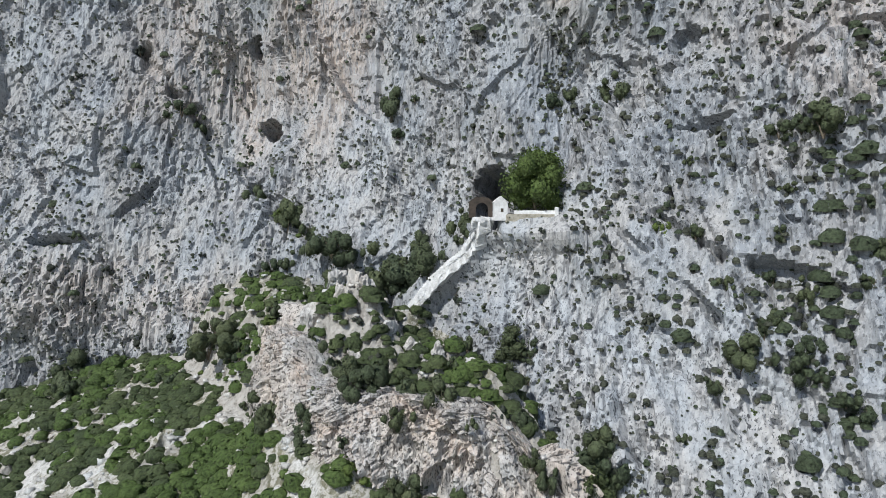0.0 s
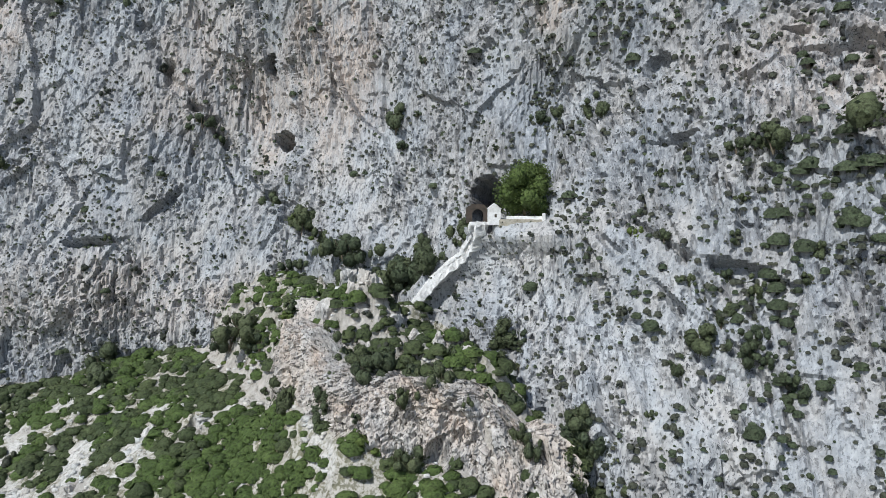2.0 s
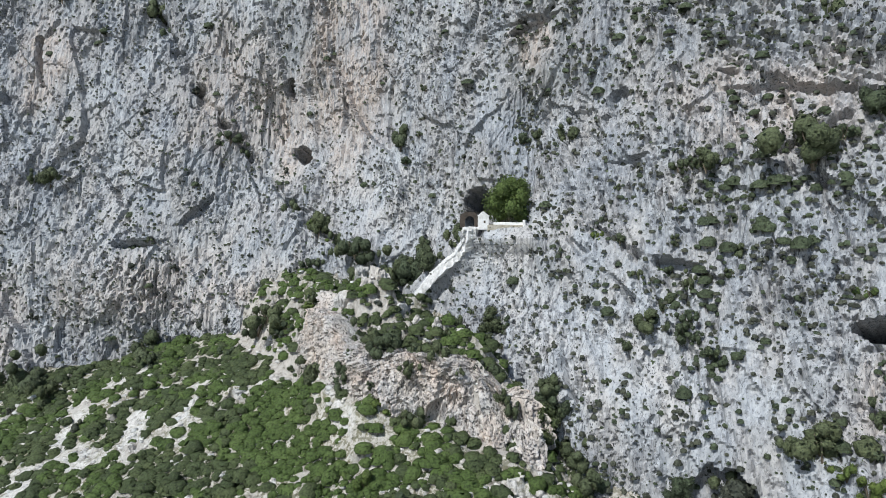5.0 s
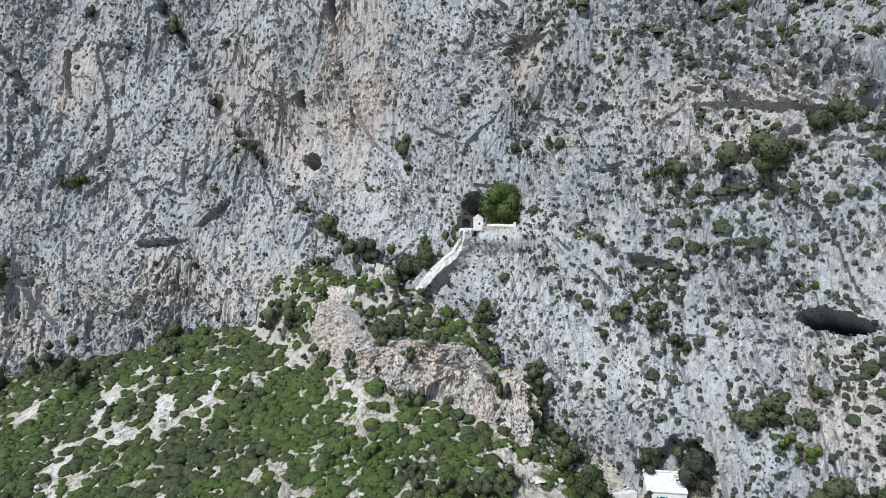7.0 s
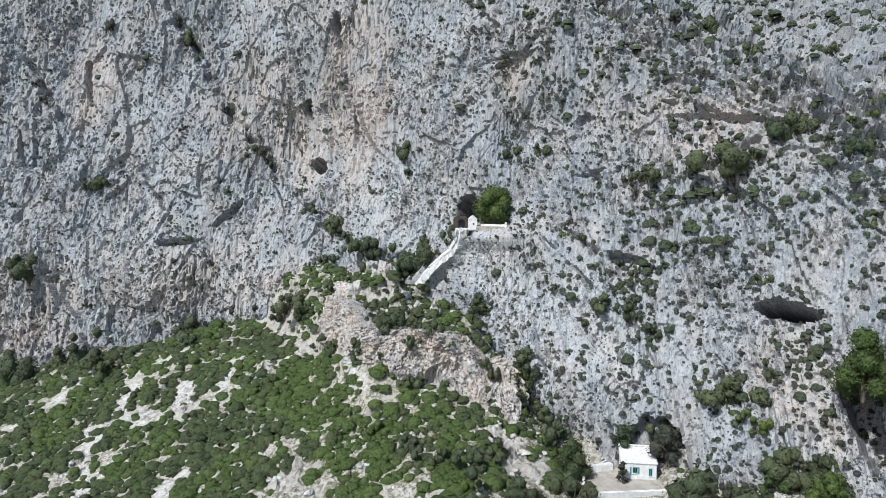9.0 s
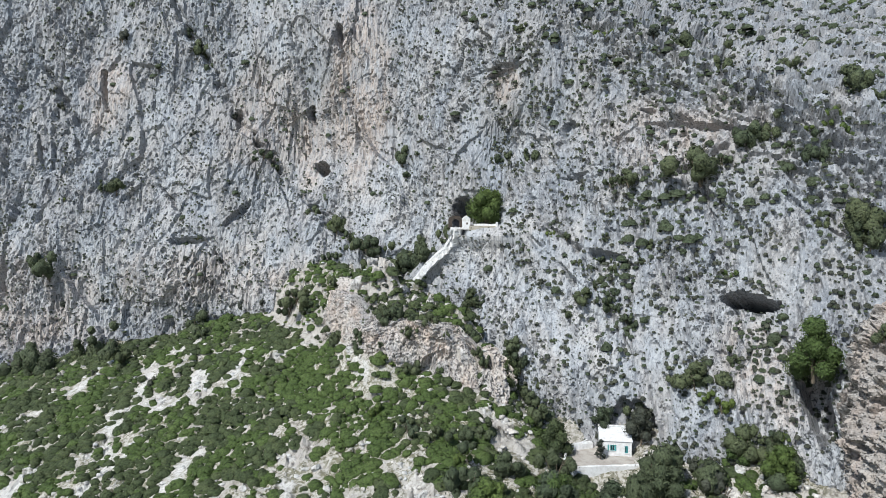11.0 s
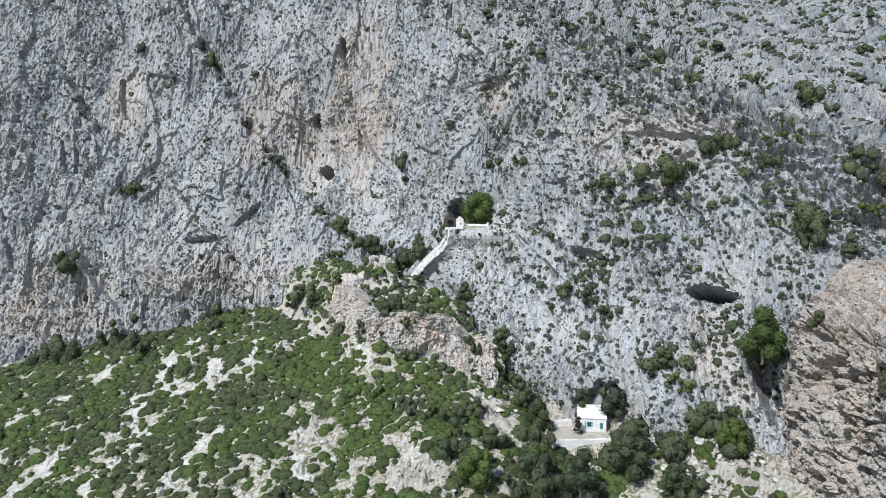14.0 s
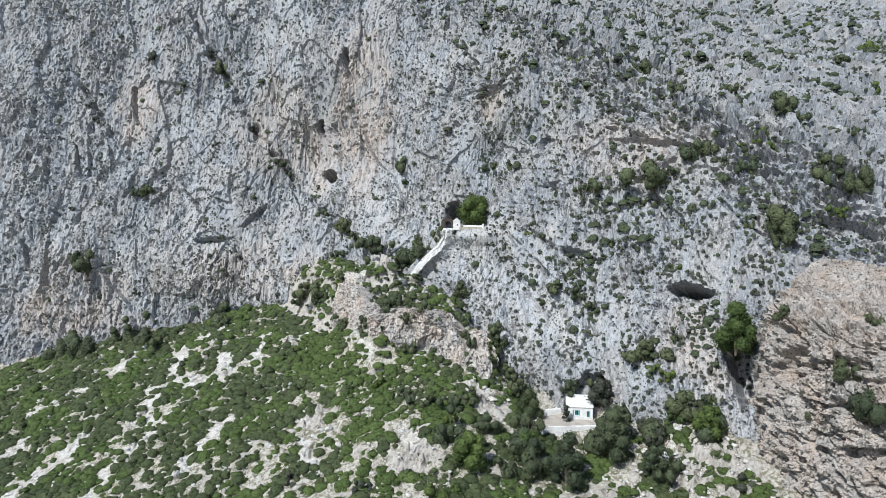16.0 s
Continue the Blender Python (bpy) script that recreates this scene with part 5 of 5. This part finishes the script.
def house_terrace():
    rng = random.Random(24)
    thing = tagged(new("house_terrace"), "paved terrace with whitewashed retaining wall before the house", "terrace")
    outline = [(19.2, 36.6), (31.6, 37.6), (33.5, 41.5), (30, 46.5), (24.7, 46.8), (20.6, 42.0)]
    bm = bmesh.new()
    prism(bm, outline, 22.0, 26.35)
    part("floor_slab", bm, SCREED, thing, "grey-brown cement floor")
    bm = bmesh.new()
    wall_run(bm, [(19.1, 36.4, 26.3), (23, 36.7, 26.3), (27.5, 37.1, 26.3), (31.8, 37.4, 26.3)], 0.4, 2.0, 0.3, rng, 0.06, 0.8)
    part("retaining_wall", bm, WHITEWASH, thing, "uneven whitewashed retaining wall")
    bm = bmesh.new()
    wall_run(bm, [(18.95, 36.4, 26.3), (20.2, 42.1, 26.3), (24.6, 47.0, 26.3)], 0.35, 0.6, 0.75, rng, 0.05, 0.7)
    part("parapet", bm, WHITEWASH, thing, "low whitewashed parapet")
    bm = bmesh.new()
    wall_run(bm, [(21.5, 44.0, 26.3), (25.0, 45.0, 26.3)], 0.4, 0.3, 1.1, rng, 0.08, 0.5)
    part("back_wall", bm, WHITEWASH, thing, "whitewashed wall against the rock")
    thing.matrix_basis = Matrix.Translation((0.8, 2.6, -1.45))


house_terrace()


# ---- trees ----
def tree(x, y, z, high, wide, mat, label, seed, count=2400, narrow=False, low=False):
    thing = tagged(new("tree"), label, "tree")
    rng = random.Random(seed)
    bm = bmesh.new()
    trunk_top = high * (0.75 if narrow else 0.5)
    bend = [(0, 0, -0.6), (rng.uniform(-0.2, 0.2), rng.uniform(-0.2, 0.2), trunk_top * 0.5), (rng.uniform(-0.3, 0.3), rng.uniform(-0.3, 0.3), trunk_top)]
    tube(bm, bend, [0.05 * high * 0.6, 0.035 * high * 0.6, 0.02 * high * 0.5], 8)
    part("trunk", bm, BARK, thing)
    lumps = []
    for k in range(9):
        a = k * 2.4 + rng.uniform(-0.3, 0.3)
        h = high * ((0.10 if narrow else 0.20) + (0.78 if narrow else 0.67) * (k + 0.5) / 9)
        reach = wide * 0.5 * rng.uniform(0.45, 0.8) * (1 - 0.55 * abs((k + 0.5) / 9 - 0.4) if not narrow else 1.05 - 0.8 * (k + 0.5) / 9)
        tip = Vector((math.cos(a) * reach, math.sin(a) * reach, h))
        bm = bmesh.new()
        tube(bm, [(0, 0, max(0.4, h * 0.55)), tuple(tip * 0.6 + Vector((0, 0, h * 0.28))), tuple(tip)], [0.02 * high * 0.5, 0.012 * high * 0.5, 0.02], 5)
        part("limb", bm, BARK, thing)
        lumps.append((tip, wide * rng.uniform(0.17, 0.27)))
    if low:
        lumps = [(Vector((p.x, p.y, p.z * 0.85 - 0.1 * high)), r) for p, r in lumps]
    lumps.append((Vector((0, 0, high * 0.86)), wide * (0.14 if narrow else 0.24)))
    lumps.append((Vector((0, 0, high * 0.55)), wide * 0.26))
    nr = np.random.RandomState(seed)
    c, r = np.array([tuple(l[0]) for l in lumps]), np.array([l[1] for l in lumps])
    which = nr.choice(len(r), count, p=r**2 / (r**2).sum())
    d = nr.normal(size=(count, 3))
    d /= np.linalg.norm(d, axis=1)[:, None]
    p = c[which] + d * (r[which] * nr.uniform(0.55, 1.12, count))[:, None] * (1, 1, 0.9)
    n = d + nr.normal(size=(count, 3)) * 0.6
    n /= np.linalg.norm(n, axis=1)[:, None]
    a = np.cross(n, nr.normal(size=(count, 3)))
    a /= np.linalg.norm(a, axis=1)[:, None]
    b = np.cross(n, a)
    s = (0.14 if count > 7000 else 0.17) * nr.uniform(0.6, 1.3, (count, 1))
    v = np.stack([p - a * s, p - b * s * 0.6, p + a * s, p + b * s * 0.6], 1).reshape(-1, 3)
    f = np.arange(count * 4).reshape(-1, 4)
    for k, (centre, radius) in enumerate(zip(c, r)):
        mv, mf = blob(seed * 31 + k, 7, 5, 60, 0.16)
        f = np.concatenate([f, mf + len(v)])
        v = np.concatenate([v, mv * radius * 0.72 + centre])
    crown = new("crown", mesh_of("crown", v, f, mat))
    crown.parent = thing
    thing.matrix_basis = Matrix.Translation((x, y, z))
    return thing


def tree_on(x, y, *rest, **more):
    """A tree rooted in the hillside."""
    return tree(x, y, float(ground(np.array(x), np.array(y))) - 0.9, *rest, **more)


tree(10.5, 74.6, 60.0, 6.9, 8.3, LEAF_TREE, "broad leafy green tree on the cave terrace", 31, 6500)
tree_on(22.6, 24.2, 10.6, 6.4, LEAF_DARK, "tall dark evergreen tree below the house terrace", 32, 3600, True)
tree_on(30.6, 29.0, 7.4, 6.6, LEAF_DARK, "broad dark evergreen tree on the slope", 33, 3200)
tree_on(35.6, 22.6, 7.0, 4.4, LEAF_DARK, "small dark evergreen tree among rocks", 34, 2200)
tree_on(19.2, 44.6, 5.6, 5.8, LEAF_SCRUB, "green bushy tree beside the terrace wall", 35, 2400)
tree_on(17.0, 31.0, 4.4, 5.0, LEAF_TREE, "green bushy tree below the terrace", 36, 2000)
tree_on(7.4, 26.4, 6.4, 6.6, LEAF_TREE, "broad fresh green tree among the scrub", 41, 2400)
tree(32.9, 45.4, 25.4, 6.8, 5.2, LEAF_GREY, "grey-green open-crowned tree beside the house", 37, 1500)
tree(25.9, 42.6, 24.8, 3.4, 1.7, LEAF_GREY, "slender young tree at the corner of the house", 40, 420, True)
tree(27.6, 49.0, 27.0, 4.0, 4.2, LEAF_DARK, "small dark tree behind the house", 38, 1400)
tree_on(43.4, 34.6, 4.6, 4.4, LEAF_TREE, "small bright green tree at the foot of the flank", 43, 1600)
tree_on(46.0, 28.0, 6.6, 5.0, LEAF_TREE, "bushy green tree at the foot of the crag", 44, 2000)
tree_on(7.1, 69.4, 7.0, 4.6, LEAF_DARK, "dark slender tree in the gully beside the spur", 45, 1600, True)
tree_on(13.0, 57.4, 6.4, 5.2, LEAF_SCRUB, "green bushy tree in the gully beside the spur", 46, 1800)
tree(51.4, 31.0, 40.2, 8.0, 7.6, LEAF_TREE, "large bright green fig tree beside the crag", 39, 4200, low=True)


# ---- boulders ----
OUTCROP_ROCK = limestone("outcrop_limestone", (0.40, 0.38, 0.36), (0.53, 0.51, 0.485), (0.17, 0.16, 0.15), (0.52, 0.45, 0.40))


def boulder(x, y, r, seed, squash=0.7, mat=None, name="boulder", label="angular pale limestone boulder lying on the slope"):
    rng = np.random.RandomState(seed)
    bm = bmesh.new()
    bmesh.ops.create_icosphere(bm, subdivisions=4, radius=1.0)
    cuts = [(Vector(rng.normal(size=3)).normalized(), rng.uniform(0.42, 0.82)) for _ in range(20)]
    for v in bm.verts:
        for n, d in cuts:
            over_by = v.co.dot(n) - d
            if over_by > 0:
                v.co -= n * over_by
        v.co *= 1 + 0.28 * noise.noise(v.co * 2.3 + Vector((seed, 0, 0))) + 0.16 * noise.noise(v.co * 5.5) - 0.12 * abs(noise.noise(v.co * 3.5 + Vector((0, seed, 0)))) ** 0.5
        v.co = Vector((v.co.x * r, v.co.y * r * 0.8, v.co.z * r * squash))
    me = bpy.data.meshes.new(name)
    bm.to_mesh(me)
    bm.free()
    me.materials.append(mat or STONE)
    ob = new(name, me)
    ob.matrix_basis = Matrix.Translation((x, y, float(ground(np.array(x), np.array(y))) + 0.15 * r)) @ Matrix.Rotation(seed * 1.7, 4, "Z")
    return tagged(ob, label, name.replace("_", " "), "boulders on the slope" if name == "boulder" else "outcrops on the spur")


for k, (bx, by, br) in enumerate(((-22.0, 45.5, 1.6), (-17.4, 41.6, 1.1), (-24.2, 43.0, 0.8), (-15.0, 37.0, 0.9), (-0.8, 31.5, 1.3), (1.0, 33.0, 1.0), (-2.6, 33.5, 0.9), (29.4, 32.2, 1.2), (33.0, 31.0, 1.5),
                                  (36.5, 30.0, 1.2), (40.5, 30.5, 1.8), (43.0, 33.0, 1.5), (38.0, 26.0, 1.6), (41.5, 25.5, 1.3), (27.5, 28.0, 1.1), (12.5, 44.0, 1.2), (11.0, 41.0, 0.9), (-71.0, 88.0, 1.6),
                                  (-66.0, 79.0, 1.0), (-47.0, 60.0, 0.8), (-28.0, 40.0, 0.9), (5.0, 47.0, 0.8), (44.5, 28.5, 1.4), (35.0, 34.5, 1.0))):
    boulder(bx, by, br, 900 + k)

for k, (bx, by, br, bs) in enumerate(((-14.5, 73.5, 1.9, 1.2), (-11.5, 72.8, 1.6, 1.4), (-8.8, 74.0, 1.8, 1.2), (-17.5, 74.5, 1.7, 1.1), (-6.0, 71.0, 1.5, 1.2), (-13.0, 70.0, 1.3, 1.1), (-19.0, 77.0, 1.7, 1.2), (-10.2, 75.0, 1.5, 1.5),
                                      (-3.5, 69.0, 1.4, 1.1), (-9.0, 68.5, 1.2, 1.0), (-0.5, 66.0, 1.3, 1.1), (-16.0, 78.5, 1.6, 1.2), (-7.5, 77.5, 1.5, 1.0), (-21.5, 80.0, 1.5, 1.2), (2.5, 63.0, 1.3, 1.0), (-12.6, 77.0, 1.7, 1.3), (-15.8, 76.0, 1.4, 1.4))):
    boulder(bx, by, br, 950 + k, bs, OUTCROP_ROCK, "rock_outcrop", "jagged pale pink limestone outcrop on the spur")
